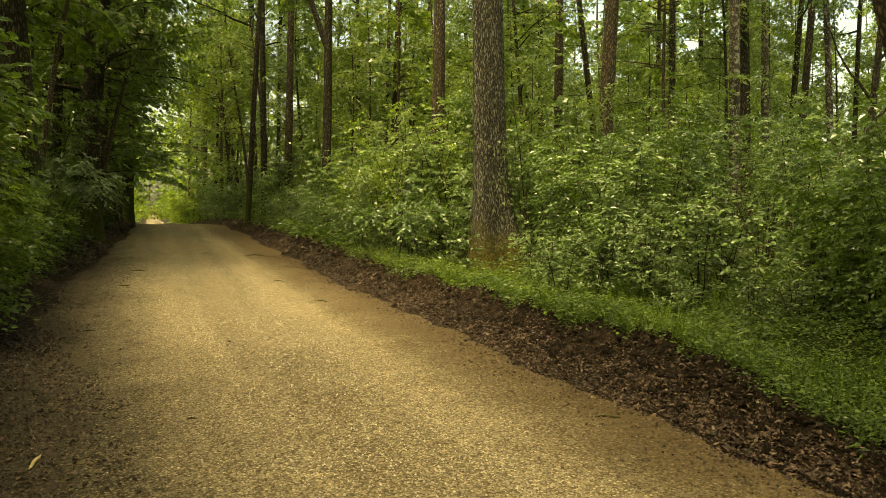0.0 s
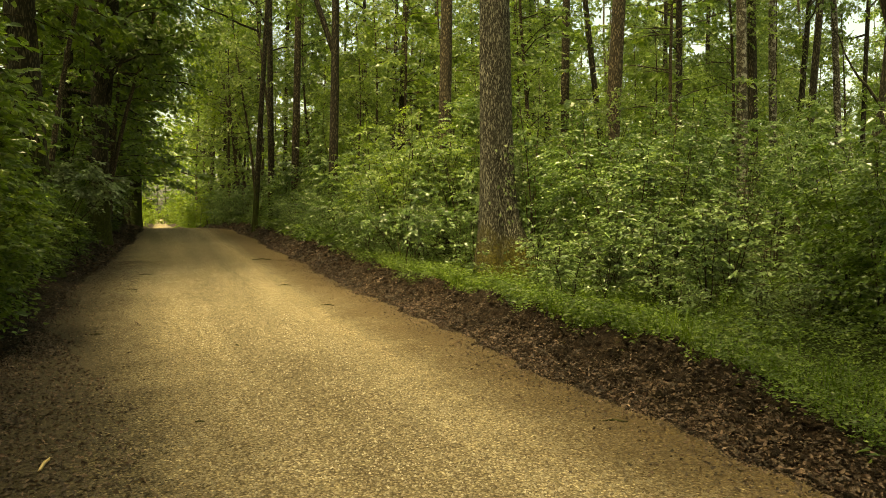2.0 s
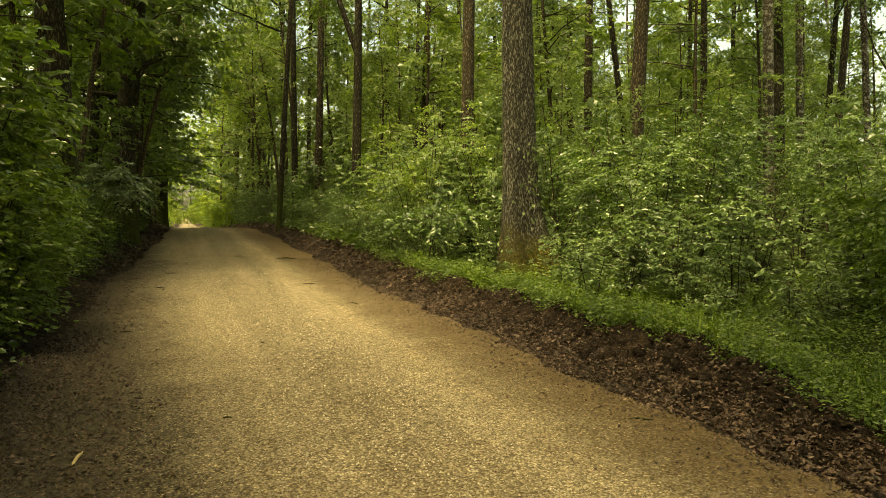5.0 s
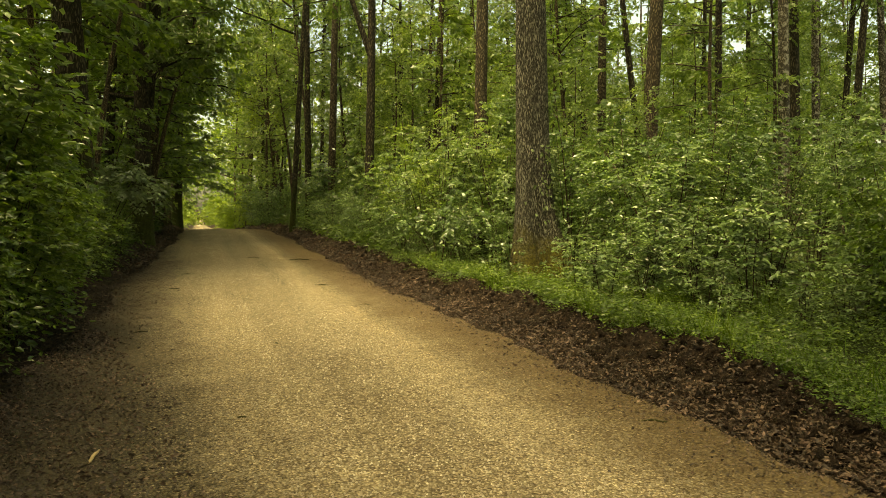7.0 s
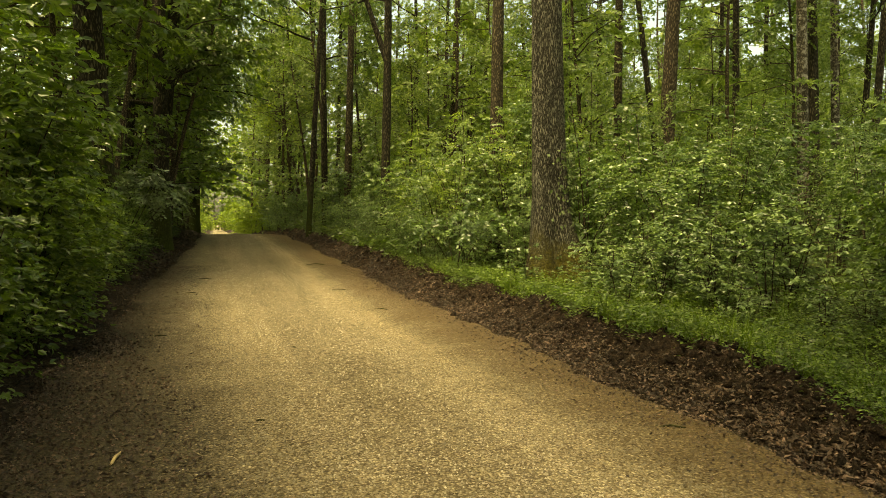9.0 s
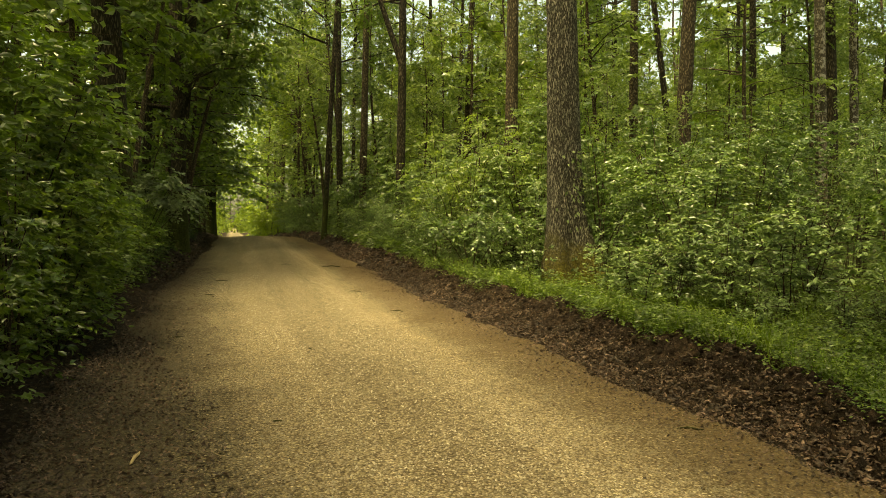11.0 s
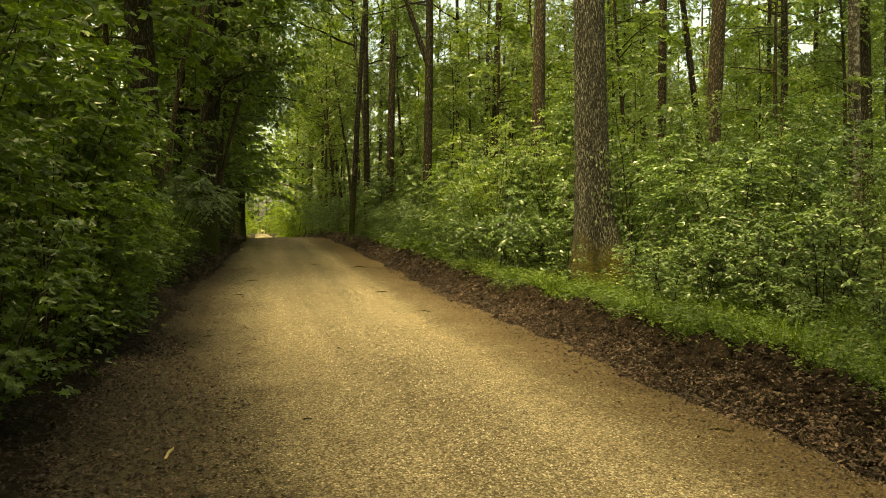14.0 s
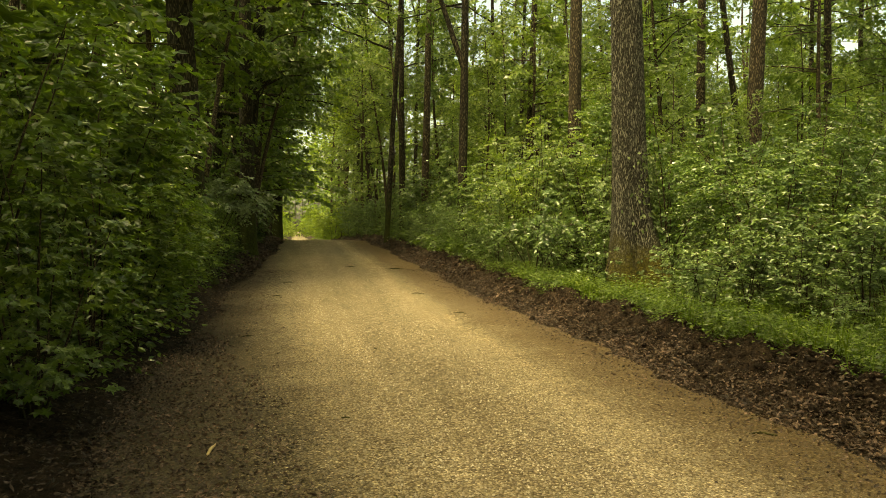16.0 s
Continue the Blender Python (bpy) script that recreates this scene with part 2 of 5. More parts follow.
def gravel_material():
    """Rolled ochre gravel: single grains, worn wheel lines, damp brown edges, painted thicket shade."""
    m, n, l, p = material("gravel")
    v = coords(n, l)
    grain = n.new("ShaderNodeTexVoronoi")
    grain.inputs["Scale"].default_value = 80
    l.new(v, grain.inputs["Vector"])
    big = n.new("ShaderNodeTexVoronoi")
    big.inputs["Scale"].default_value = 30
    l.new(v, big.inputs["Vector"])
    sep = n.new("ShaderNodeSeparateColor")
    l.new(grain.outputs["Color"], sep.inputs[0])
    sep2 = n.new("ShaderNodeSeparateColor")
    l.new(big.outputs["Color"], sep2.inputs[0])
    tone = maths(n, l, "ADD", maths(n, l, "MULTIPLY", sep.outputs[0], 0.8), maths(n, l, "MULTIPLY", sep2.outputs[0], 0.2))
    col = ramp(n, [(0.06, (0.13, 0.106, 0.07)), (0.35, (0.265, 0.226, 0.16)), (0.7, (0.38, 0.33, 0.24)), (0.95, (0.62, 0.555, 0.43))])
    l.new(tone, col.inputs["Fac"])
    gap = ramp(n, [(0.3, (1, 1, 1)), (0.6, (0.36, 0.32, 0.26))])
    l.new(grain.outputs["Distance"], gap.inputs["Fac"])
    grit = mix(n, l, 0.8, col.outputs["Color"], gap.outputs["Color"], "MULTIPLY")
    # handfuls of coarser and finer stones
    mottle = ramp(n, [(0.36, (0.84, 0.83, 0.8)), (0.62, (1.12, 1.11, 1.09))])
    l.new(noise_tex(n, l, v, 17, 5, 0.7), mottle.inputs["Fac"])
    grit = mix(n, l, 0.8, grit, mottle.outputs["Color"], "MULTIPLY")
    # long streaks left by wheels
    streak = noise_tex(n, l, coords(n, l, (2.4, 0.12, 1)), 1.0, 4, 0.55)
    sr = ramp(n, [(0.35, (0.8, 0.78, 0.73)), (0.62, (1.12, 1.11, 1.08))])
    l.new(streak, sr.inputs["Fac"])
    colour = mix(n, l, 1.0, grit, sr.outputs["Color"], "MULTIPLY")
    blotch = ramp(n, [(0.35, (0.86, 0.84, 0.8)), (0.65, (1.02, 1.02, 1.02))])
    l.new(noise_tex(n, l, v, 0.9, 6, 0.65), blotch.inputs["Fac"])
    colour = mix(n, l, 1.0, colour, blotch.outputs["Color"], "MULTIPLY")
    # two wheel lines packed paler; soil, leaf crumbs towards both verges, left shade painted
    x = n.new("ShaderNodeSeparateXYZ")
    l.new(v, x.inputs[0])
    wander = maths(n, l, "MULTIPLY", maths(n, l, "SUBTRACT", noise_tex(n, l, coords(n, l, (1.5, 0.5, 1)), 1.2, 5, 0.65), 0.5), 0.7)
    lane = maths(n, l, "MULTIPLY", maths(n, l, "ADD", maths(n, l, "ADD", x.outputs["X"], 1.2), wander), 0.25)
    lr = ramp(n, [(0.2, (0.8, 0.79, 0.76)), (0.34, (1.08, 1.06, 1.02)), (0.5, (0.93, 0.92, 0.9)), (0.62, (0.95, 0.94, 0.92)), (0.71, (1.3, 1.29, 1.27)), (0.8, (0.9, 0.88, 0.84))])
    l.new(lane, lr.inputs["Fac"])
    colour = mix(n, l, 1.0, colour, lr.outputs["Color"], "MULTIPLY")
    colour = soiled_and_shaded(n, l, colour, sep.outputs[1])
    l.new(colour, p.inputs["Base Color"])
    p.inputs["Roughness"].default_value = 0.85
    p.inputs["Specular IOR Level"].default_value = 0.25
    h = maths(n, l, "ADD", maths(n, l, "MULTIPLY", grain.outputs["Distance"], -0.8), maths(n, l, "MULTIPLY", big.outputs["Distance"], -1.2))
    bump(n, l, h, p, 0.8, 0.009)
    return m


def soil_material():
    """Forest floor: dark humus, crumbs of leaves, patches of moss away from the road."""
    m, n, l, p = material("forest_soil")
    v = coords(n, l)
    col = ramp(n, [(0.3, (0.009, 0.0065, 0.005)), (0.52, (0.036, 0.024, 0.0165)), (0.72, (0.11, 0.073, 0.05))])
    l.new(noise_tex(n, l, v, 14, 8, 0.75), col.inputs["Fac"])
    x = n.new("ShaderNodeSeparateXYZ")
    l.new(v, x.inputs[0])
    far = maths(n, l, "SUBTRACT", maths(n, l, "ABSOLUTE", maths(n, l, "SUBTRACT", x.outputs["X"], 0.9)), 2.5)
    far = maths(n, l, "ADD", far, maths(n, l, "MULTIPLY", maths(n, l, "SUBTRACT", noise_tex(n, l, v, 1.2, 5), 0.5), 2.0))
    green = ramp(n, [(0.2, (0, 0, 0)), (0.7, (1, 1, 1))])
    l.new(far, green.inputs["Fac"])
    moss = ramp(n, [(0.35, (0.02, 0.035, 0.008)), (0.7, (0.06, 0.09, 0.015))])
    l.new(noise_tex(n, l, v, 9, 6, 0.7), moss.inputs["Fac"])
    l.new(mix(n, l, maths(n, l, "MULTIPLY", green.outputs["Color"], 0.8), col.outputs["Color"], moss.outputs["Color"]), p.inputs["Base Color"])
    p.inputs["Roughness"].default_value = 0.95
    p.inputs["Specular IOR Level"].default_value = 0.15
    bump(n, l, noise_tex(n, l, v, 26, 9, 0.8), p, 1.0, 0.06)
    return m


def stone_material():
    m, n, l, p = material("pebble")
    g = n.new("ShaderNodeNewGeometry")
    col = ramp(n, [(0.0, (0.09, 0.07, 0.044)), (0.4, (0.215, 0.18, 0.124)), (0.85, (0.35, 0.302, 0.218)), (1.0, (0.56, 0.5, 0.39))])
    l.new(g.outputs["Random Per Island"], col.inputs["Fac"])
    l.new(soiled_and_shaded(n, l, col.outputs["Color"], g.outputs["Random Per Island"], 0.92), p.inputs["Base Color"])
    p.inputs["Roughness"].default_value = 0.75
    bump(n, l, noise_tex(n, l, g.outputs["Position"], 300, 3), p, 0.4, 0.002)
    return m


def wood_material():
    m, n, l, p = material("split_wood")
    v = object_coords(n, l, (120, 6, 120))
    col = ramp(n, [(0.3, (0.3, 0.2, 0.09)), (0.7, (0.55, 0.43, 0.24))])
    l.new(noise_tex(n, l, v, 1.0, 5), col.inputs["Fac"])
    l.new(col.outputs["Color"], p.inputs["Base Color"])
    p.inputs["Roughness"].default_value = 0.8
    return m


GRAVEL, SOIL, PEBBLE, WOOD = gravel_material(), soil_material(), stone_material(), wood_material()

# ------------------------------------------------------------------ mesh helpers
UP = np.array([0.0, 0.0, 1.0])


def unit(a):
    return a / np.maximum(np.linalg.norm(a, axis=-1, keepdims=True), 1e-9)


def mesh_of(name, verts, faces, mat, smooth=False):
    """A mesh from arrays: faces all with the same count of corners."""
    verts, faces = np.asarray(verts, np.float32), np.asarray(faces, np.int32)
    me = bpy.data.meshes.new(name)
    k = faces.shape[1]
    me.vertices.add(len(verts))
    me.vertices.foreach_set("co", verts.ravel())
    me.loops.add(faces.size)
    me.loops.foreach_set("vertex_index", faces.ravel())
    me.polygons.add(len(faces))
    me.polygons.foreach_set("loop_start", np.arange(0, faces.size, k, dtype=np.int32))
    me.polygons.foreach_set("loop_total", np.full(len(faces), k, np.int32))
    me.polygons.foreach_set("use_smooth", np.full(len(faces), smooth))
    me.materials.append(mat)
    me.update(calc_edges=True)
    return me


def part(name, me, parent, label=""):
    """One mesh as a part of a thing."""
    ob = new(name, me)
    ob.parent = parent
    return tagged(ob, label)


def tubes(paths, radii, sides):
    """Tubes along paths (T, K, 3) with radii (T, K): vertices and four-cornered faces."""
    paths, radii = np.asarray(paths, float), np.asarray(radii, float)
    T, K, _ = paths.shape
    d = unit(np.gradient(paths, axis=1))
    ref = np.where(np.abs(d[..., 2:3]) > 0.9, np.array([1.0, 0, 0]), UP)
    a = unit(np.cross(d, ref))
    b = np.cross(d, a)
    th = np.linspace(0, 2 * np.pi, sides, endpoint=False)
    ring = a[:, :, None] * np.cos(th)[:, None] + b[:, :, None] * np.sin(th)[:, None]
    v = (paths[:, :, None] + ring * radii[:, :, None, None]).reshape(-1, 3)
    base = (np.arange(T) * K * sides)[:, None, None] + (np.arange(K - 1) * sides)[None, :, None]
    i, j = np.arange(sides), (np.arange(sides) + 1) % sides
    f = np.stack([base + i, base + j, base + sides + j, base + sides + i], -1).reshape(-1, 4)
    return v, f


# leaf outlines: along, across, up; then triangles
SIMPLE = (np.array([(0, 0, 0), (0.45, 0.31, 0.07), (1, 0, -0.1), (0.45, -0.31, 0.07)]), np.array([(0, 3, 2), (0, 2, 1)]))
OVATE = (np.array([(0, 0, 0), (0.28, -0.28, 0.07), (0.7, -0.21, 0.02), (1, 0, -0.16), (0.7, 0.21, 0.02), (0.28, 0.28, 0.07)]),
         np.array([(0, 2, 1), (0, 3, 2), (0, 4, 3), (0, 5, 4)]))
LOBED = (np.array([(0.4, 0, -0.03), (0, 0, 0), (0.1, -0.36, 0.02), (0.34, -0.24, 0.03), (0.66, -0.52, -0.06), (0.64, -0.2, 0.01), (1, 0, -0.14),
                   (0.64, 0.2, 0.01), (0.66, 0.52, -0.06), (0.34, 0.24, 0.03), (0.1, 0.36, 0.02)]),
         np.array([(0, i, i + 1) for i in range(1, 10)] + [(0, 10, 1)]))


def leaf_mesh(P, D, N, size, shape):
    """Leaves at P that point along D and face N."""
    uvw, tri = shape
    D = unit(D)
    S = unit(np.cross(N, D))
    N = np.cross(D, S)
    q = uvw[None] * size[:, None, None]
    v = P[:, None] + q[..., 0:1] * D[:, None] + q[..., 1:2] * S[:, None] + q[..., 2:3] * N[:, None]
    f = (np.arange(len(P)) * len(uvw))[:, None, None] + tri[None]
    return v.reshape(-1, 3), f.reshape(-1, 3)


def sprays(rng, start, direction, length, n_leaf, size, droop=0.25, tilt=0.45):
    """Leaves set alternately along twigs that sag at the tip, their faces turned up and outwards. Returns P, D, N, size."""
    T = len(start)
    s = (np.arange(n_leaf) + rng.random((T, n_leaf))) / n_leaf
    s = 0.12 + 0.88 * s
    d = unit(direction)[:, None]
    p = start[:, None] + d * (s * length[:, None])[..., None]
    p[..., 2] -= droop * length[:, None] * s ** 2
    side = np.where(np.arange(n_leaf) % 2 == 0, 1.0, -1.0)[None, :, None]
    across = unit(np.cross(d, UP))
    ld = d * (0.35 + 0.5 * s[..., None]) + across * side * 0.8 + rng.normal(0, 0.25, (T, n_leaf, 3))
    ld[..., 2] -= 0.38
    nn = UP + 0.65 * d * (1, 1, 0) + rng.normal(0, tilt, (T, n_leaf, 3))
    sz = size * rng.uniform(0.6, 1.15, (T, n_leaf))
    return p.reshape(-1, 3), ld.reshape(-1, 3), nn.reshape(-1, 3), sz.ravel()


def arcs(rng, start, direction, length, sag, K=6):
    """Bent branches: (T, K, 3)."""
    s = np.linspace(0, 1, K)
    p = start[:, None] + unit(direction)[:, None] * (s[None] * length[:, None])[..., None]
    p[..., 2] -= sag[:, None] * length[:, None] * s ** 2
    wob = rng.normal(0, 0.035, (len(start), K, 3)) * length[:, None, None]
    wob[:, 0] = 0
    return p + np.cumsum(wob, 1) * 0.6


def turned(az, el):
    return np.stack([np.cos(az) * np.cos(el), np.sin(az) * np.cos(el), np.sin(el)], -1)


def along(paths, owner, s):
    """Points at fraction s on the paths of the given owners."""
    K = paths.shape[1]
    f = np.clip(s, 0, 0.999) * (K - 1)
    i = f.astype(int)
    w = (f - i)[:, None]
    return paths[owner, i] * (1 - w) + paths[owner, i + 1] * w


# ------------------------------------------------------------------ the lie of the land
ROAD_Y = np.array([-400, -40, 4, 8, 11, 15.5, 22, 29, 36, 45, 60, 75, 95, 130, 180, 260, 900])
ROAD_Z = np.array([-1.0, -0.2, 0.0, 0.07, 0.17, 0.35, 0.62, 0.86, 0.93, 0.8, 0.35, 0.48, 0.75, 1.05, 1.35, 3.0, 6.0])


def smooth(a, b, x):
    t = np.clip((x - a) / (b - a), 0, 1)
    return t * t * (3 - 2 * t)


def lumps(x, y, f):
    """Cheap rolling noise, about -1 to 1."""
    return (np.sin(f * x + 1.3 * np.sin(0.7 * f * y)) * np.cos(f * 1.1 * y + 0.9 * np.sin(f * 0.6 * x + 2)) +
            0.5 * np.sin(2.3 * f * x + 1.7 + np.sin(1.9 * f * y)) * np.sin(2.1 * f * y + 0.4 * f * x)) / 1.5


def left_edge(y):
    return -1.18 + 0.2 * (1 - smooth(2.5, 5.5, y)) + 0.55 * smooth(8, 27, y) + 0.06 * np.sin(0.9 * y) + 0.04 * np.sin(2.7 * y + 1) + 0.03 * np.sin(7.3 * y) + 0.02 * np.sin(15.1 * y + 2)


def right_edge(y):
    return 2.64 + 0.005 * np.clip(y, 0, 40) - 1.15 * smooth(31, 56, y) + 0.06 * np.sin(0.8 * y + 2) + 0.04 * np.sin(2.3 * y) + 0.03 * np.sin(6.1 * y + 1) + 0.02 * np.sin(13.7 * y)


def bank_width(y):
    """The bank of humus narrows towards the near end."""
    return 0.45 + 0.55 * smooth(1.7, 4.4, y)


def road_z(y):
    zs = [np.interp(y + d, ROAD_Y, ROAD_Z) for d in (-2.5, -1.2, 0, 1.2, 2.5)]
    return sum(zs) / 5


def ground_z(x, y):
    x, y = np.asarray(x, float), np.asarray(y, float)
    r, l = x - right_edge(y), left_edge(y) - x
    z = road_z(y)
    crest = (0.25 + 0.07 * lumps(x * 0.5, y, 2.3)) * (0.45 + 0.55 * smooth(1.8, 4.2, y))
    b = r / bank_width(y)
    z = z + crest * (0.45 * smooth(0.0, 0.3, b) + 0.55 * smooth(0.26, 0.5, b)) - 0.1 * smooth(0.55, 1.1, b) + 0.08 * smooth(2.6, 5.0, r)
    z = z + 0.2 * smooth(0.0, 0.75, l) + 0.12 * smooth(0.9, 3.5, l)
    rough = smooth(0.02, 0.4, np.maximum(r, l))
    clods = smooth(0.1, 0.4, b) * (1 - smooth(0.62, 1.0, b))
    z = z + rough * (0.035 * lumps(x, y, 5.1) + 0.02 * lumps(x + 3, y, 11.0)) + clods * (0.035 * lumps(x, y + 1, 7.5) + 0.045 * lumps(x, y + 2, 15.0) + 0.025 * lumps(x + 1, y, 31.0))
    z = z + 0.25 * smooth(4, 14, np.maximum(r, l)) * lumps(x, y, 0.21)
    return z


def grid(name, xs, ys, height, mat):
    X, Y = np.meshgrid(xs, ys, indexing="ij")
    v = np.stack([X, Y, height(X, Y)], -1).reshape(-1, 3)
    a, b = len(xs), len(ys)
    i = (np.arange(a - 1)[:, None] * b + np.arange(b - 1)[None]).ravel()
    return mesh_of(name, v, np.stack([i, i + b, i + b + 1, i + 1], -1), mat, True)


def steps(*runs):
    return np.unique(np.concatenate([np.arange(a, b, s) for a, b, s in runs]).round(4))


gx = steps((-600, -60, 60), (-60, -12, 4), (-12, -4, 0.8), (-4, -2, 0.2), (-2, -0.7, 0.06), (-0.7, 2.3, 0.5), (2.3, 2.5, 0.1), (2.5, 3.7, 0.035), (3.7, 4.4, 0.1), (4.4, 8, 0.3), (8, 20, 1.0), (20, 60, 4), (60, 601, 60))
gy = steps((-600, -40, 70), (-40, 0, 4), (0, 1.6, 0.4), (1.6, 7, 0.05), (7, 14, 0.1), (14, 30, 0.3), (30, 100, 2), (100, 250, 10), (250, 900, 65))
tagged(new("ground", grid("ground", gx, gy, lambda x, y: ground_z(x, y) - 0.012 * (np.minimum(x - left_edge(y), right_edge(y) - x) > 0.1), SOIL)),
       "dark forest floor of humus, rotting leaves and moss", "ground", kind="structure")


def road_height(x, y):
    u = np.minimum(x - left_edge(y), right_edge(y) - x)
    mid = (x - 0.85) / 1.75
    track = -0.012 * (np.exp(-((x - 0.05) / 0.28) ** 2) + np.exp(-((x - 1.65) / 0.28) ** 2))
    return road_z(y) + 0.006 + 0.035 * (1 - np.clip(mid ** 2, 0, 1)) + track + 0.006 * lumps(x, y, 3.1) - 0.07 * (1 - smooth(-0.2, 0.12, u))


rx = steps((-1.5, -0.7, 0.05), (-0.7, 2.2, 0.1), (2.2, 3.1, 0.04))
ry = steps((-60, 0, 2), (0, 14, 0.1), (14, 40, 0.5), (40, 260, 4))
tagged(new("road", grid("road", rx, ry, road_height, GRAVEL)), "rolled ochre gravel forest road with worn wheel lines", "road", kind="structure")

# ------------------------------------------------------------------ plants


def trunk_mesh(rng, height, r0, lean, mat, sides=14, flare=1.5, rings=26, rough=0.03, wobble=0.12):
    """A tapered, slightly bent trunk with root flare."""
    s = np.linspace(0, 1, rings) ** 1.6
    z = s * height
    ph = rng.uniform(0, 6.28, 4)
    bend = wobble * np.stack([np.sin(z * 0.33 + ph[0]) - np.sin(ph[0]), np.sin(z * 0.27 + ph[1]) - np.sin(ph[1])], -1) * (z / (z + 3))[:, None]
    cx, cy = lean[0] * z + bend[:, 0], lean[1] * z + bend[:, 1]
    rad = r0 * ((1 - s) ** 0.75 * 0.93 + 0.07)
    th = np.linspace(0, 2 * np.pi, sides, endpoint=False)
    lobes = 1 + rough * (np.sin(3 * th[None] + ph[2] + z[:, None] * 0.5) + 0.7 * np.sin(5 * th[None] + ph[3] - z[:, None] * 1.3))
    foot = 1 + (flare - 1) * np.exp(-z / (r0 * (2.5 if flare > 1.7 else 1.9)))[:, None] * (1 + (0.6 if flare > 1.7 else 0.1) * np.cos(th[None] + 0.5)) * (1 + 0.35 * np.sin(4 * th[None] + ph[0]) + 0.25 * np.sin(7 * th[None] + ph[1]))
    R = rad[:, None] * lobes * foot
    v = np.stack([cx[:, None] + R * np.cos(th), cy[:, None] + R * np.sin(th), np.repeat(z[:, None] - 0.15, sides, 1)], -1).reshape(-1, 3)
    i = (np.arange(rings - 1)[:, None] * sides + np.arange(sides)[None]).ravel()
    j = (np.arange(rings - 1)[:, None] * sides + (np.arange(sides)[None] + 1) % sides).ravel()
    return mesh_of("trunk", v, np.stack([i, j, j + sides, i + sides], -1), mat, True), (z, cx, cy, rad)


def crown_meshes(seed, height, low, spread, n_branch, n_twig, n_leaf, leaf, mat, n_limb=9):
    """Limbs and crown of a grown tree, about the axis of its trunk. The thickest limbs come singly."""
    rng = np.random.default_rng(seed)
    h = low + (height - low) * rng.random(n_branch) ** 0.8
    az = rng.uniform(0, 6.283, n_branch)
    up = 1 - (h - low) / (height - low)
    length = spread * (0.35 + 0.65 * np.sin(np.clip(up, 0.05, 1) * 2.3)) * rng.uniform(0.6, 1.1, n_branch)
    start = np.stack([0 * h, 0 * h, h], -1)
    paths = arcs(rng, start, turned(az, rng.uniform(0.05, 0.7, n_branch)), length, rng.uniform(0.05, 0.25, n_branch))
    rad = (0.008 * length[:, None] + 0.01) * np.linspace(1, 0.25, 6)[None]
    limbs = [mesh_of("limb", *tubes(paths[k:k + 1], rad[k:k + 1], 5), BARK_DARK, True) for k in np.argsort(h)[:n_limb]]
    own = np.repeat(np.arange(n_branch), n_twig)
    s = rng.uniform(0.25, 1, len(own))
    st = along(paths, own, s)
    tw = turned(az[own] + rng.normal(0, 0.9, len(own)), rng.uniform(-0.95, 0.7, len(own)))
    P, D, N, S = sprays(rng, st, tw, rng.uniform(0.5, 1.1, len(own)) * (0.3 + 0.12 * spread), n_leaf, leaf, 0.25, 1.1)
    D[:, 2] += rng.normal(0, 0.45, len(D))
    return limbs, mesh_of("crown", *leaf_mesh(P, D, N, S, SIMPLE), mat)


def shrub_meshes(seed, height, radius, n_stem, n_twig, n_leaf, leaf, mat, shape=SIMPLE, low=0.08, droop=0.3, tilt=0.75):
    """A bush: stems that fan out of one foot, flat leafy sprays along them. Returns rows of part name and mesh."""
    rng = np.random.default_rng(seed)
    az = rng.uniform(0, 6.283, n_stem)
    out = rng.uniform(0.25, 1.0, n_stem)
    hh = height * rng.uniform(0.6, 1.0, n_stem) * (1.05 - 0.25 * out)
    foot = turned(az, 0 * az) * rng.uniform(0.02, 0.16, n_stem)[:, None]
    foot[:, 2] = -0.05
    reach = turned(az, 0 * az) * (out * radius * 0.75)[:, None]
    s = np.linspace(0, 1, 7)
    stems = foot[:, None] + reach[:, None] * (s ** 1.4)[None, :, None] + UP * (hh[:, None] * (s * 1.05 - 0.05 * s ** 3)[None])[..., None]
    stems[:, 1:] += np.cumsum(rng.normal(0, 0.02, (n_stem, 6, 3)) * height * 0.35, 1)
    rad = (0.006 + 0.004 * hh)[:, None] * np.linspace(1, 0.25, 7)[None]
    rows = [("stem", mesh_of("stem", *tubes(stems[k:k + 1], rad[k:k + 1], 5), BARK_TWIG, True)) for k in range(n_stem)]
    own = rng.integers(0, n_stem, n_twig)
    q = low + (1 - low) * rng.random(n_twig) ** 0.8
    st = along(stems, own, q)
    length = radius * rng.uniform(0.3, 0.75, n_twig) * (1.1 - 0.55 * q)
    ta = az[own] + rng.normal(0, 1.1, n_twig)
    d = turned(ta, rng.uniform(-0.15, 0.6, n_twig))
    m = min(n_twig, 50)
    twigs = arcs(rng, st[:m], d[:m], length[:m], np.full(m, droop), 3)
    rows.append(("branchwork", mesh_of("branchwork", *tubes(twigs, np.repeat(np.linspace(0.0045, 0.0015, 3)[None], m, 0), 3), BARK_TWIG, True)))
    P, D, N, S = sprays(rng, st, d, length, n_leaf, leaf, droop, tilt)
    rows.append(("foliage", mesh_of("foliage", *leaf_mesh(P, D, N, S, shape), mat)))
    return rows


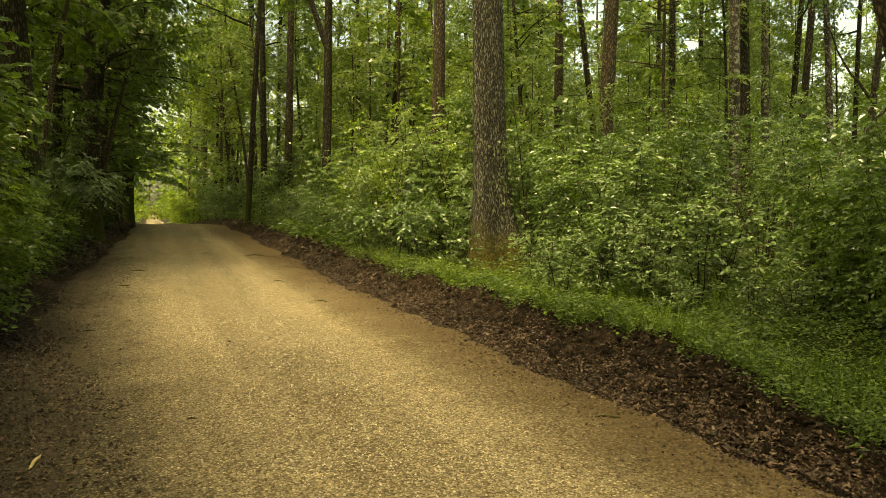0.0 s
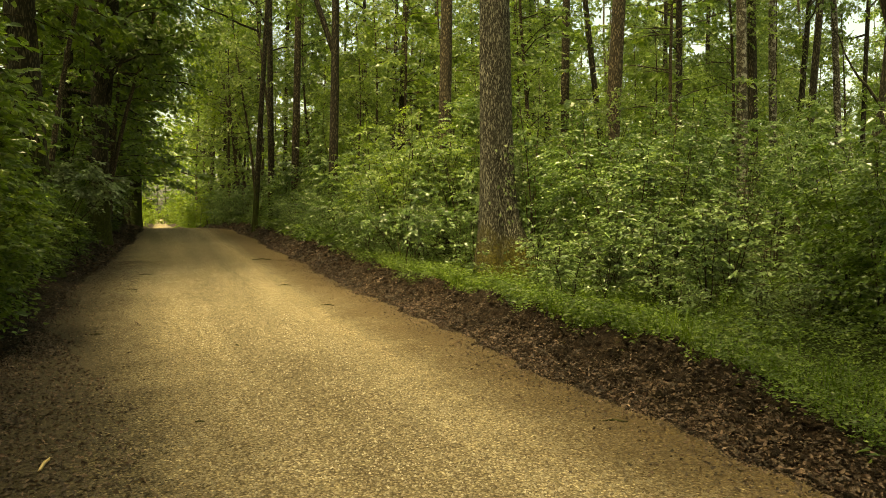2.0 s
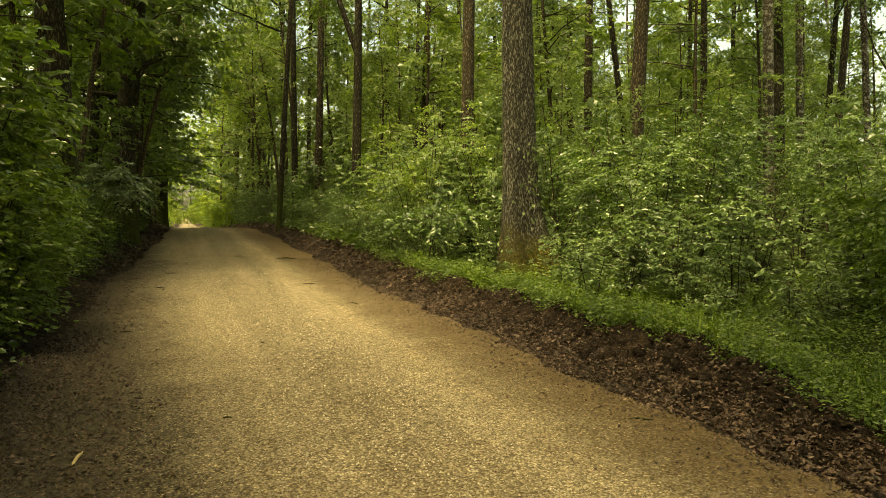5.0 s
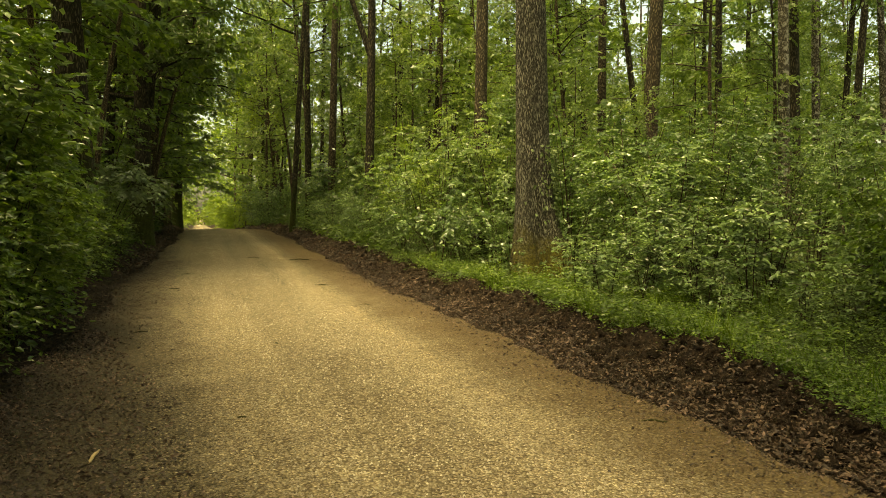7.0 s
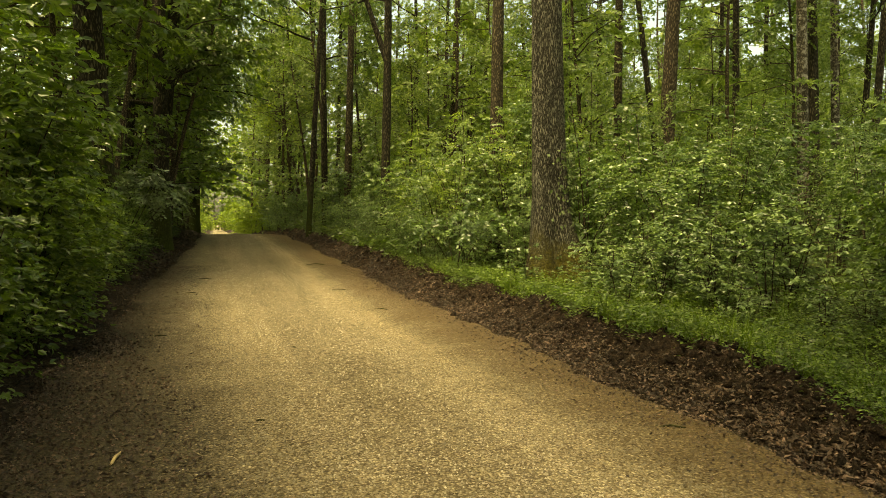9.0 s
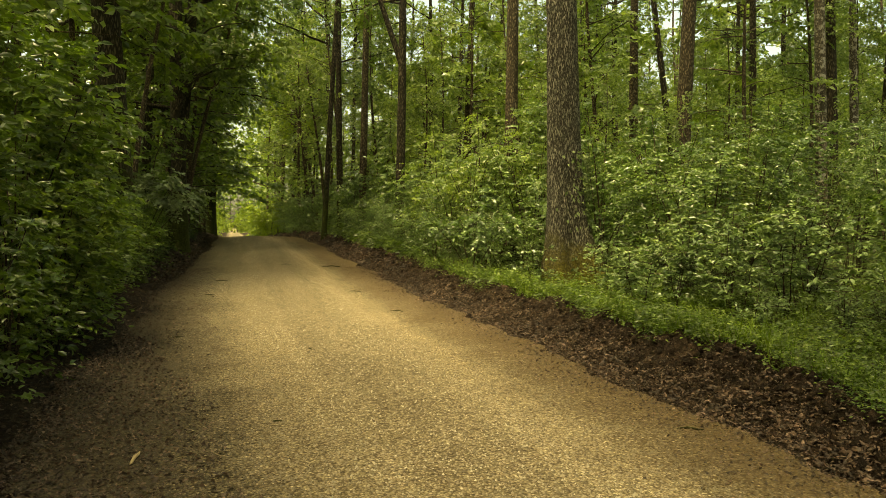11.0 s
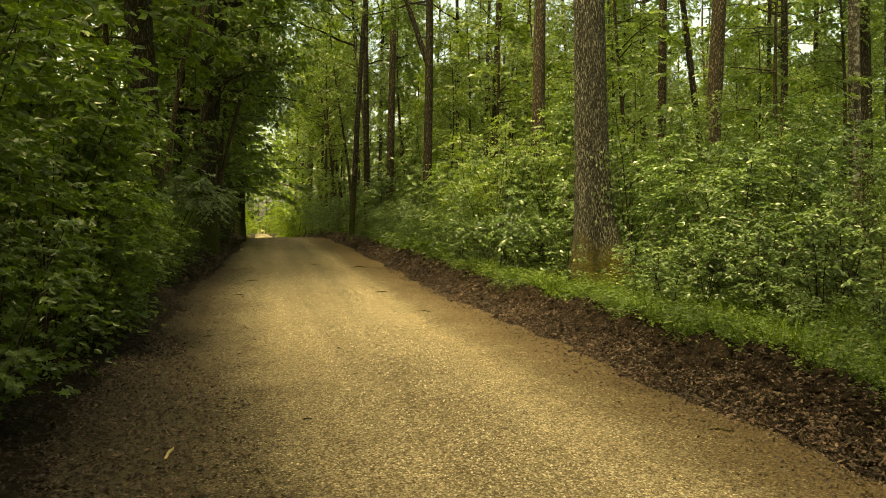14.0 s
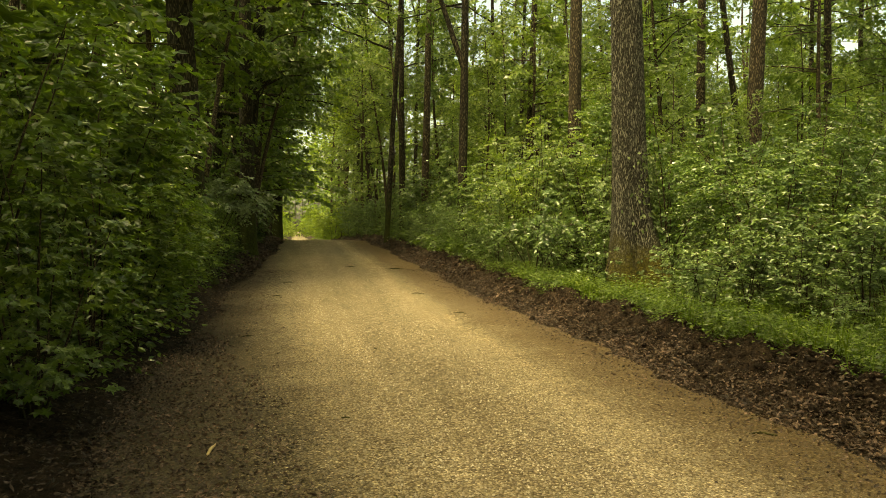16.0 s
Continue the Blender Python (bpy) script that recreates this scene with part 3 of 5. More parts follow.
def sapling_meshes(seed, height, radius, n_stem, n_shoot, leaf, mat, shape=SIMPLE):
    """A sapling whose shoots end in drooping whorls of broad leaves."""
    rng = np.random.default_rng(seed)
    az = rng.uniform(0, 6.283, n_stem)
    s = np.linspace(0, 1, 7)
    reach = turned(az, 0 * az) * (radius * rng.uniform(0.1, 0.45, n_stem))[:, None]
    stems = reach[:, None] * (s ** 1.3)[None, :, None] + UP * (height * rng.uniform(0.7, 1.0, n_stem)[:, None] * s[None])[..., None]
    stems[:, 1:] += np.cumsum(rng.normal(0, 0.012, (n_stem, 6, 3)) * height, 1)
    stems[..., 2] -= 0.04
    rows = [("stem", mesh_of("stem", *tubes(stems[k:k + 1], (0.005 + 0.004 * height) * np.linspace(1, 0.3, 7)[None], 6), BARK_TWIG, True)) for k in range(n_stem)]
    own = rng.integers(0, n_stem, n_shoot)
    q = 0.15 + 0.85 * rng.random(n_shoot) ** 0.8
    st = along(stems, own, q)
    sa = rng.uniform(0, 6.283, n_shoot)
    length = radius * rng.uniform(0.2, 0.75, n_shoot) * (1.15 - 0.6 * q)
    d = turned(sa, rng.uniform(0.1, 0.6, n_shoot))
    shoots = arcs(rng, st, d, length, np.full(n_shoot, 0.2), 4)
    rows.append(("branchwork", mesh_of("branchwork", *tubes(shoots, np.repeat(np.linspace(0.005, 0.002, 4)[None], n_shoot, 0), 3), BARK_TWIG, True)))
    m = 8
    tips = np.repeat(shoots[:, -1], m, 0) - np.repeat(unit(d), m, 0) * rng.uniform(0, 0.1, (n_shoot * m, 1))
    la = (np.arange(m) * 2.399)[None] + sa[:, None] + rng.normal(0, 0.2, (n_shoot, m))
    le = rng.uniform(-0.5, 0.1, (n_shoot, m))
    D = turned(la.ravel(), le.ravel())
    N = UP + 0.35 * turned(la.ravel(), 0 * la.ravel()) + rng.normal(0, 0.15, D.shape)
    size = leaf * rng.uniform(0.7, 1.2, len(D))
    P2, D2, N2, S2 = sprays(rng, st, d, length, 4, leaf * 0.9, 0.2, 0.3)
    v, f = leaf_mesh(np.vstack([tips, P2]), np.vstack([D, D2]), np.vstack([N, N2]), np.concatenate([size, S2]), shape)
    rows.append(("foliage", mesh_of("foliage", v, f, mat)))
    return rows


def young_meshes(seed, height, spread, n_branch, n_twig, n_leaf, leaf, mat, low=0.25, shape=SIMPLE, tilt=0.7, loose=0.0):
    """A slim young tree; its leaf tiers lie level, or every way when loose."""
    rng = np.random.default_rng(seed)
    z = np.linspace(0, height, 12)
    stem = np.stack([0.12 * np.sin(z * 0.6 + seed), 0.12 * np.cos(z * 0.5 + seed * 2), z - 0.05], -1)
    stem[:, :2] -= stem[0, :2]
    rows = [("stem", mesh_of("stem", *tubes(stem[None], (0.012 + 0.006 * height) * np.linspace(1, 0.15, 12)[None], 8), BARK_TWIG, True))]
    q = low + (1 - low) * rng.random(n_branch) ** 0.9
    st = along(stem[None], np.zeros(n_branch, int), q)
    az = rng.uniform(0, 6.283, n_branch)
    length = spread * (1.15 - 0.85 * q) * rng.uniform(0.55, 1.1, n_branch)
    br = arcs(rng, st, turned(az, rng.uniform(0.1, 0.55 + 0.4 * loose, n_branch)), length, rng.uniform(0.15, 0.4, n_branch), 4)
    bv, bf = tubes(br, (0.006 + 0.006 * length)[:, None] * np.linspace(1, 0.25, 4)[None], 3)
    rows.append(("branchwork", mesh_of("branchwork", bv, bf, BARK_TWIG, True)))
    own = np.repeat(np.arange(n_branch), n_twig)
    s = rng.uniform(0.2, 1, len(own))
    d = turned(az[own] + rng.choice([-0.8, 0.8], len(own)) * rng.uniform(0.1, 1.3, len(own)), rng.uniform(-0.25 - loose, 0.3 + loose, len(own)))
    P, D, N, S = sprays(rng, along(br, own, s), d, rng.uniform(0.25, 0.6, len(own)) * (0.5 + 0.2 * spread), n_leaf, leaf, 0.25, tilt)
    D[:, 2] += rng.normal(0, 0.6 * loose + 1e-6, len(D))
    rows.append(("foliage", mesh_of("foliage", *leaf_mesh(P, D, N, S, shape), mat)))
    return rows


def plant(name, rows, x, y, turn, scale, label, category, group, tilt=(0, 0)):
    """One plant of the given parts, standing on the ground."""
    e = new(name)
    for nm, me in rows:
        o = part(nm, me, e)
        if nm != "stem":
            tagged(o, kind="stuff")
    e.matrix_basis = pose(x, y, float(ground_z(x, y)) - 0.01, tilt[0], tilt[1], turn) @ Matrix.Diagonal((*scale, 1))
    return tagged(e, label, category, group)


# grown trees: place, trunk width, lean, bark
TREES = [
    (4.75, 9.92, 0.51, -0.016, 0.008, 'oak'), (9.23, 13.68, 0.34, 0.026, -0.018, 'pine'), (6.15, 15.85, 0.33, 0.029, -0.012, 'pine'),
    (7.59, 23.82, 0.27, 0.050, -0.017, 'pine'), (4.60, 20.49, 0.28, 0.017, -0.004, 'moss'), (3.10, 25.82, 0.2, 0.055, -0.007, 'dark'),
    (3.95, 27.72, 0.26, 0.006, -0.001, 'dark'), (5.16, 32.59, 0.20, 0.034, -0.006, 'dark'), (4.21, 24.64, 0.27, 0.039, -0.007, 'pine'),
    (7.88, 28.95, 0.19, -0.002, 0.000, 'dark'), (11.76, 19.77, 0.30, 0.005, -0.003, 'pine'), (12.44, 18.15, 0.20, -0.100, 0.065, 'dark'),
    (14.63, 26.19, 0.21, 0.010, -0.006, 'dark'), (15.29, 28.11, 0.17, -0.020, 0.011, 'dark'), (13.12, 13.74, 0.28, -0.020, 0.019, 'birch'),
    (14.68, 15.02, 0.28, -0.011, 0.010, 'dark'), (16.47, 16.05, 0.25, -0.017, 0.017, 'birch'), (17.49, 16.44, 0.19, 0.039, -0.042, 'dark'),
    (16.19, 14.90, 0.22, 0.033, -0.037, 'dark'), (18.35, 15.46, 0.22, -0.030, 0.034, 'birch'), (20.20, 16.37, 0.16, 0.014, -0.017, 'dark'),
    (15.63, 12.49, 0.17, 0.047, -0.060, 'forked'), (17.28, 22.03, 0.19, -0.001, 0.001, 'dark'), (16.41, 20.17, 0.28, -0.009, 0.007, 'dark'),
    (-1.30, 19.96, 0.40, -0.001, 0.0, 'left'), (-1.55, 20.45, 0.32, 0.089, 0.005, 'left'), (-1.10, 39.99, 0.6, 0.03, 0.001, 'left'),
    (-1.72, 12.84, 0.50, -0.041, -0.006, 'left'), (-2.43, 21.87, 0.26, 0.062, 0.006, 'left'),
    (3.9, 47.0, 0.28, 0.011, -0.001, 'dark'), (4.1, 43.0, 0.22, 0.001, 0, 'dark'), (10.33, 28.17, 0.21, 0.032, -0.012, 'dark'),
    (-1.95, 24.2, 0.26, 0.1, 0.0, 'left'), (-2.4, 27.0, 0.3, 0.09, 0.0, 'left'), (-2.3, 33.0, 0.28, 0.1, 0.0, 'left'), (-2.5, 41.0, 0.28, 0.1, 0.0, 'left'), (5.5, 53.0, 0.3, -0.02, 0.0, 'dark'),
    (-2.7, 30.0, 0.26, 0.1, 0.0, 'left'), (-2.6, 36.0, 0.26, 0.11, 0.0, 'left'), (4.7, 36.0, 0.22, -0.01, 0.0, 'dark'), (4.4, 46.0, 0.24, -0.02, 0.0, 'dark'),
    (10.14, 32.45, 0.21, 0.022, -0.007, 'dark'), (19.66, 22.66, 0.21, 0.005, -0.004, 'dark'), (13.59, 30.08, 0.20, -0.054, 0.023, 'dark'),
]
TREE_LABELS = {
    "oak": "stout tree with furrowed grey bark, mossy foot", "pine": "tall straight tree with reddish brown bark",
    "dark": "slender dark-barked forest tree with leafy crown", "moss": "dark tree with mossy bark and forked stem",
    "birch": "tall tree with pale blotched bark", "forked": "slender dark tree forking low into rising limbs", "left": "thick dark tree at the shaded verge of the road"}
CROWNS = [crown_meshes(100 + i, 21, 5.6, 4.0, 38, 10, 10, 0.155, LEAF_CROWN) for i in range(5)]
COARSE = [crown_meshes(110 + i, 21, 5.0, 4.6, 20, 6, 9, 0.4, LEAF_CROWN) for i in range(4)]
SPREAD = [crown_meshes(130 + i, 17, 3.4, 4.8, 54, 12, 10, 0.165, LEAF_DARK, 14) for i in range(2)]
HIGH = [crown_meshes(120 + i, 21, 10.5, 3.6, 24, 6, 9, 0.36, LEAF_CROWN) for i in range(3)]


def tree(x, y, width, lx, ly, kind, seed, crowns=CROWNS):
    rng = np.random.default_rng(seed)
    e = new("tree")
    height = 20 + 4 * rng.random()
    big = kind == "oak"
    me, _ = trunk_mesh(rng, height, width / 2, (lx, ly), BARKS[kind], 40 if big else 14, 2.6 if big else 1.35, 60 if big else 22,
                       0.035, 0.02 if big else 0.05)
    part("trunk", me, e)
    limbs, crown = crowns[seed % len(crowns)]
    k = rng.uniform(0.85, 1.1)
    sh = Matrix.Identity(4)
    sh[0][2], sh[1][2] = lx * 0.95, ly * 0.95
    at = sh @ pose(0, 0, 0, 0, 0, rng.uniform(0, 360)) @ Matrix.Diagonal((k, k, height / 21, 1))
    for nm, m in [("limb", limb) for limb in limbs] + [("crown", crown)]:
        o = part(nm, m, e)
        o.matrix_basis = at
        if nm == "crown":
            tagged(o, kind="stuff")
    if kind == "moss":
        fork = arcs(rng, np.array([[0.1, 0, 5.2]]), np.array([[-0.35, 0.05, 1.0]]), np.array([6.0]), np.array([-0.1]), 8)
        part("fork", mesh_of("fork", *tubes(fork, np.linspace(0.09, 0.03, 8)[None], 8), BARK_DARK, True), e)
    if kind == "forked":
        for dx, dy, z0 in ((0.5, -0.4, 2.7), (-0.5, 0.45, 3.3), (0.6, -0.5, 4.2)):
            limb = arcs(rng, np.array([[lx * z0, ly * z0, z0]]), np.array([[dx, dy, 0.9]]), np.array([1.9]), np.array([-0.2]), 8)
            part("fork", mesh_of("fork", *tubes(limb, np.linspace(0.04, 0.012, 8)[None], 8), BARK_DARK, True), e)
    e.matrix_basis = pose(x, y, float(ground_z(x, y)))
    return tagged(e, TREE_LABELS[kind], "tree", "forest trees")


for i, row in enumerate(TREES):
    tree(*row, 500 + i, HIGH if row[5] in ("oak", "pine", "birch") else SPREAD if row[5] == "left" and row[1] < 30 else CROWNS)

# upright pale blossoms on the forked trees at the verge
BLOSSOM = leaf_material("blossom_petal", (0.5, 0.48, 0.36), (0.66, 0.64, 0.52), (0.8, 0.78, 0.68), 0.3, 0.6, 0.3)
rng = np.random.default_rng(41)


def blossom_mesh(height=0.2):
    """A candle of small petals that tapers to its tip."""
    n = 70
    h = rng.random(n)
    a = h * 40 + rng.normal(0, 0.4, n)
    out = turned(a, rng.uniform(0.1, 0.7, n))
    P = out * (0.032 * (1.05 - h))[:, None] + UP * (h * height)[:, None]
    return mesh_of("blossom", *leaf_mesh(P, out, UP + rng.normal(0, 0.5, P.shape), rng.uniform(0.025, 0.04, n), SIMPLE), BLOSSOM)


CANDLES = [blossom_mesh(0.2 + 0.03 * i) for i in range(3)]
WHORL = leaf_material("chestnut_leaf", (0.045, 0.085, 0.02), (0.085, 0.145, 0.035), (0.15, 0.22, 0.07), 0.4, 0.3, 1.0)


def whorl_mesh(seed):
    """Hand-shaped leaves, seven leaflets each, that hang round the end of a bough."""
    r = np.random.default_rng(seed)
    at = np.repeat(r.normal(0, 1, (26, 3)) * (0.34, 0.34, 0.13), 7, 0)
    a = np.tile(np.linspace(0, 5.6, 7), 26) + np.repeat(r.uniform(0, 6.3, 26), 7)
    D = turned(a, r.uniform(-0.75, -0.25, len(a)))
    return mesh_of("bough_leaves", *leaf_mesh(at, D, UP + 0.5 * turned(a, 0 * a), r.uniform(0.13, 0.2, len(a)), OVATE), WHORL)


WHORLS = [whorl_mesh(60 + i) for i in range(3)]
verge_tree = [o for o in scene.collection.objects if o.name.startswith("tree") and o.get("label") == TREE_LABELS["left"]][0]
for i, (x, y, z) in enumerate([(0.75, -2.1, 4.65), (1.3, -2.3, 4.6), (0.85, -2.2, 4.2), (-1.0, -2.4, 5.4), (-0.55, -2.4, 5.35), (0.3, -2.5, 4.1), (1.75, -1.6, 4.9), (-0.2, -2.2, 4.75)]):
    bough = part("bough", mesh_of("bough", *tubes(arcs(rng, np.array([[0.0, 0.0, z - 0.6]]), np.array([[x, y, 0.7]]), np.array([math.hypot(x, y) + 0.1]), np.array([0.08])), np.linspace(0.03, 0.008, 6)[None], 5), BARK_DARK, True), verge_tree)
    o = part("bough_leaves", WHORLS[i % 3], bough)
    o.matrix_basis = pose(x, y, z, 0, 0, i * 50)
    tagged(o, "large hand-shaped glossy leaves", kind="stuff")
    o = part("blossom", CANDLES[i % 3], bough, "pale upright blossom candle")
    o.matrix_basis = pose(x + 0.05, y - 0.2, z + 0.1)

# trees further in, behind and beside the road
rng = np.random.default_rng(7)
spots = [(r[0], r[1]) for r in TREES]
# mostly out of view, added to shade the near road, banks and left trunks
for i, (x, y, w) in enumerate([(-7.5, 6, 0.3), (-10, 10.5, 0.32), (-6.5, 14.5, 0.28), (-9, 18.5, 0.3), (-12.5, 5, 0.3), (-7, 23.5, 0.3), (-13, 15, 0.3), (3.9, -1.2, 0.28), (6.6, 1.6, 0.26), (13.6, 9.2, 0.3), (4.7, 61, 0.3), (4.4, 71, 0.3), (4.2, 0.9, 0.26), (3.7, -3.4, 0.3), (-2.7, -3.2, 0.28), (6.4, 3.9, 0.26), (-3.6, -0.6, 0.3), (-3.0, 1.9, 0.26), (5.4, 0.2, 0.3), (7.4, 3.0, 0.3), (10.8, 6.6, 0.28), (12.5, 4.0, 0.3), (-9.5, 0.5, 0.32), (-5.2, -7.5, 0.36), (6.4, -3.0, 0.34), (8.2, 1.0, 0.3), (4.4, -7.5, 0.32), (-2.8, -10.5, 0.3)]):
    spots.append((x, y))
    tree(x, y, w, 0.0, 0.01, "dark", 650 + i, COARSE)
far = 0
# azimuths from the camera, with one sky gap kept open to its view
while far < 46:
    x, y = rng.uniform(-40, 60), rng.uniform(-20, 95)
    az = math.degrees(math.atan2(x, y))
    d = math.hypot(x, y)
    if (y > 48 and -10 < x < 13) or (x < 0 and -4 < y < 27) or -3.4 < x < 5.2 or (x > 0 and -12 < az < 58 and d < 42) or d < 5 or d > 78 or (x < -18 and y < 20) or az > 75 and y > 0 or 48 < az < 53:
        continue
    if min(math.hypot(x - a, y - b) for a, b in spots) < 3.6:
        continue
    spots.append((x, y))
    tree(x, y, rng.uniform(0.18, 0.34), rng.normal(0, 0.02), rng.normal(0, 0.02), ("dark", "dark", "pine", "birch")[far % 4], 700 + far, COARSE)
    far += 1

# young trees of the middle storey
YOUNG = [young_meshes(200 + i, 7.5, 2.0, 36, 12, 11, 0.088, LEAF_YOUNG, 0.22, SIMPLE, 1.0, 0.7) for i in range(4)]
TALL = [young_meshes(220 + i, 16.0, 3.2, 44, 7, 9, 0.21, LEAF_YOUNG, 0.08, SIMPLE, 1.3, 0.9) for i in range(4)]
TALL_FAR = [young_meshes(226 + i, 16.0, 3.2, 38, 5, 8, 0.29, LEAF_YOUNG, 0.08, SIMPLE, 1.3, 0.9) for i in range(3)]
YOUNG_FAR = [young_meshes(230 + i, 7.5, 2.2, 32, 10, 9, 0.125, LEAF_YOUNG, 0.25, SIMPLE, 1.2, 0.8) for i in range(3)]
SHADE = [young_meshes(240 + i, 8.0, 2.4, 34, 10, 9, 0.145, LEAF_DARK, 0.15) for i in range(3)]
SHADE_FAR = [young_meshes(250 + i, 8.0, 2.5, 28, 6, 8, 0.21, LEAF_DARK, 0.15) for i in range(2)]
spots = [(7.7, 11.5, 0.45), (10.3, 12.4, 0.5), (6.9, 12.8, 0.5), (12.0, 11.0, 0.42), (5.75, 13.2, 0.5), (9.3, 18.5, 0.9), (13.3, 17.5, 0.8), (5.6, 22.0, 0.9), (6.6, 23.5, 1.1), (5.6, 24.5, 0.8), (7.4, 27.0, 1.1), (8.6, 24.0, 1.2), (6.4, 33.0, 1.4)]
def hides_trunk(x, y, reach):
    """Would a plant here hide one of the nearer trunks from the camera?"""
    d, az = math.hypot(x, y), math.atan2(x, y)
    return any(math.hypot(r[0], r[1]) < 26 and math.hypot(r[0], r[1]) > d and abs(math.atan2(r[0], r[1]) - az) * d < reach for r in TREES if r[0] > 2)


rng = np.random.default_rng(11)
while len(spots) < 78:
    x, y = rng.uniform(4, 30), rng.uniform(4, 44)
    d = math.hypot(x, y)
    # skips spots that would close trunks or gaps in the camera's view
    if x < 4.6 + 0.02 * y or d < 15.5 or d > 46 or math.degrees(math.atan2(x, y)) > 56 or hides_trunk(x, y, 1.1) or 8.2 < math.degrees(math.atan2(x, y)) < 10.6 or 49.8 < math.degrees(math.atan2(x, y)) < 51.2:
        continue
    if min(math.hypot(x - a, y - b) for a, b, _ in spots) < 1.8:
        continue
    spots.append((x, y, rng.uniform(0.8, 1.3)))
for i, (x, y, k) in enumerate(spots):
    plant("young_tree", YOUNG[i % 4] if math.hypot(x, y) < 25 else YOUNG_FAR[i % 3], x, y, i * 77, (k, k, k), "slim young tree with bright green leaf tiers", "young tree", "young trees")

# taller growth that closes the wood in the distance
spots = [(-9.0, 78.0, 1.0), (-4.5, 84.0, 0.9), (4.6, 92.0, 0.9), (7.0, 86.0, 1.0), (11.0, 80.0, 1.1), (-4.5, 96.0, 1.1), (5.8, 99.0, 1.1),
         (-2.7, 30.0, 0.75), (-2.6, 36.0, 0.8), (-2.4, 43.0, 0.85), (4.2, 33.0, 0.7), (4.1, 41.0, 0.75), (3.9, 48.0, 0.85), (3.8, 56.0, 0.9),
         (-2.2, 24.5, 0.6), (-2.0, 39.0, 0.75), (3.9, 37.0, 0.6), (3.8, 44.5, 0.7), (3.6, 52.0, 0.8), (5.2, 45.0, 0.8),
         (3.8, 64.0, 1.0), (3.7, 72.0, 1.0)]
# half-grown trees, left out along camera azimuths where gaps should show
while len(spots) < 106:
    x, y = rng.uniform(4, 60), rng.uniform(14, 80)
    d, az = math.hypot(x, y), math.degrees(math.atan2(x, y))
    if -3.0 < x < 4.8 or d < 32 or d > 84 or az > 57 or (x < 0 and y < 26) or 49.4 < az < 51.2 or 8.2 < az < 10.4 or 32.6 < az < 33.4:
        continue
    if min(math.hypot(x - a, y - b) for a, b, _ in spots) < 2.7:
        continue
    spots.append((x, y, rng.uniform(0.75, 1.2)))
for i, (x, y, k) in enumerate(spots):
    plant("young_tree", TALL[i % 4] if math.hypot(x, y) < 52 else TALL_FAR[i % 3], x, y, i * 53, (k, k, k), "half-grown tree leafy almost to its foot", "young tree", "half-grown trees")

# shrubs along the verge and into the wood
SHRUBS = [shrub_meshes(300 + i, 3.0, 1.45, 7, 360, 17, 0.062, LEAF_SHRUB) for i in range(5)]
BRIGHT = [shrub_meshes(330 + i, 3.0, 1.5, 5, 170, 12, 0.16, LEAF_SUNLIT) for i in range(2)]
FAR_SHRUBS = [shrub_meshes(320 + i, 3.0, 1.5, 5, 150, 11, 0.13, LEAF_SHRUB) for i in range(3)]
PALE = [sapling_meshes(340 + i, 1.5, 1.0, 4, 70, 0.1, LEAF_PALE, OVATE) for i in range(3)]
LEFT = [shrub_meshes(360 + i, 4.4, 1.45, 7, 380, 12, 0.115, LEAF_DARK) for i in range(3)]
LEFT_FAR = [shrub_meshes(370 + i, 4.4, 1.5, 5, 190, 11, 0.17, LEAF_DARK) for i in range(2)]
TINY = [sapling_meshes(350 + i, 0.75, 0.5, 2, 26, 0.062, LEAF_PALE) for i in range(3)]
NEAR = [shrub_meshes(380 + i, 3.6, 1.25, 7, 180, 10, 0.115, LEAF_DARK, LOBED, 0.03) for i in range(3)]
FULL = [shrub_meshes(386 + i, 3.6, 1.3, 8, 340, 10, 0.105, LEAF_DARK, OVATE, 0.05, 0.35, 0.95) for i in range(3)]
rng = np.random.default_rng(13)
spots = [(4.75, 9.6)]
while len(spots) < 92:
    y = rng.uniform(5.0, 46)
    x = 3.95 + rng.random() ** 1.5 * (13 if y < 22 else 5)
    d, az = math.hypot(x, y), math.degrees(math.atan2(x, y))
    if az > 60 or d < 9.4 or (az > 27 and d < 10.3) or (x < 5.4 and 8.6 < y < 10.6):
        continue
    if min(math.hypot(x - a, y - b) for a, b in spots) < 1.0:
        continue
    spots.append((x, y))
    k = rng.uniform(0.8, 1.15) * (0.62 if x < 5.0 and y < 16 else 0.8 if x < 5.0 else 1.0)
    plant("shrub", SHRUBS[len(spots) % 5] if d < 14.5 else FAR_SHRUBS[len(spots) % 3], x, y, rng.uniform(0, 360), (k * 1.05, k * 1.05, k * rng.uniform(0.9, 1.15)),
          "dense green shrub of small pointed leaves", "shrub", "verge shrubs")
# tall fine-leaved bushes, their thin upright stems showing
FAN = [shrub_meshes(306 + i, 3.1, 1.25, 13, 330, 14, 0.066, (LEAF_SHRUB, LEAF_YOUNG, LEAF_SHRUB)[i], SIMPLE, 0.4) for i in range(3)]
for i, (x, y, k) in enumerate([(4.15, 12.9, 0.85), (4.6, 12.9, 1.0), (5.15, 12.1, 0.95), (5.3, 13.6, 1.1), (4.2, 14.2, 0.95), (8.5, 9.1, 0.8), (9.2, 9.0, 0.82), (7.4, 9.8, 0.72)]):
    plant("shrub", FAN[i % 3], x, y, i * 110, (k, k, k), "tall bright green bush with thin upright stems", "shrub", "verge shrubs")
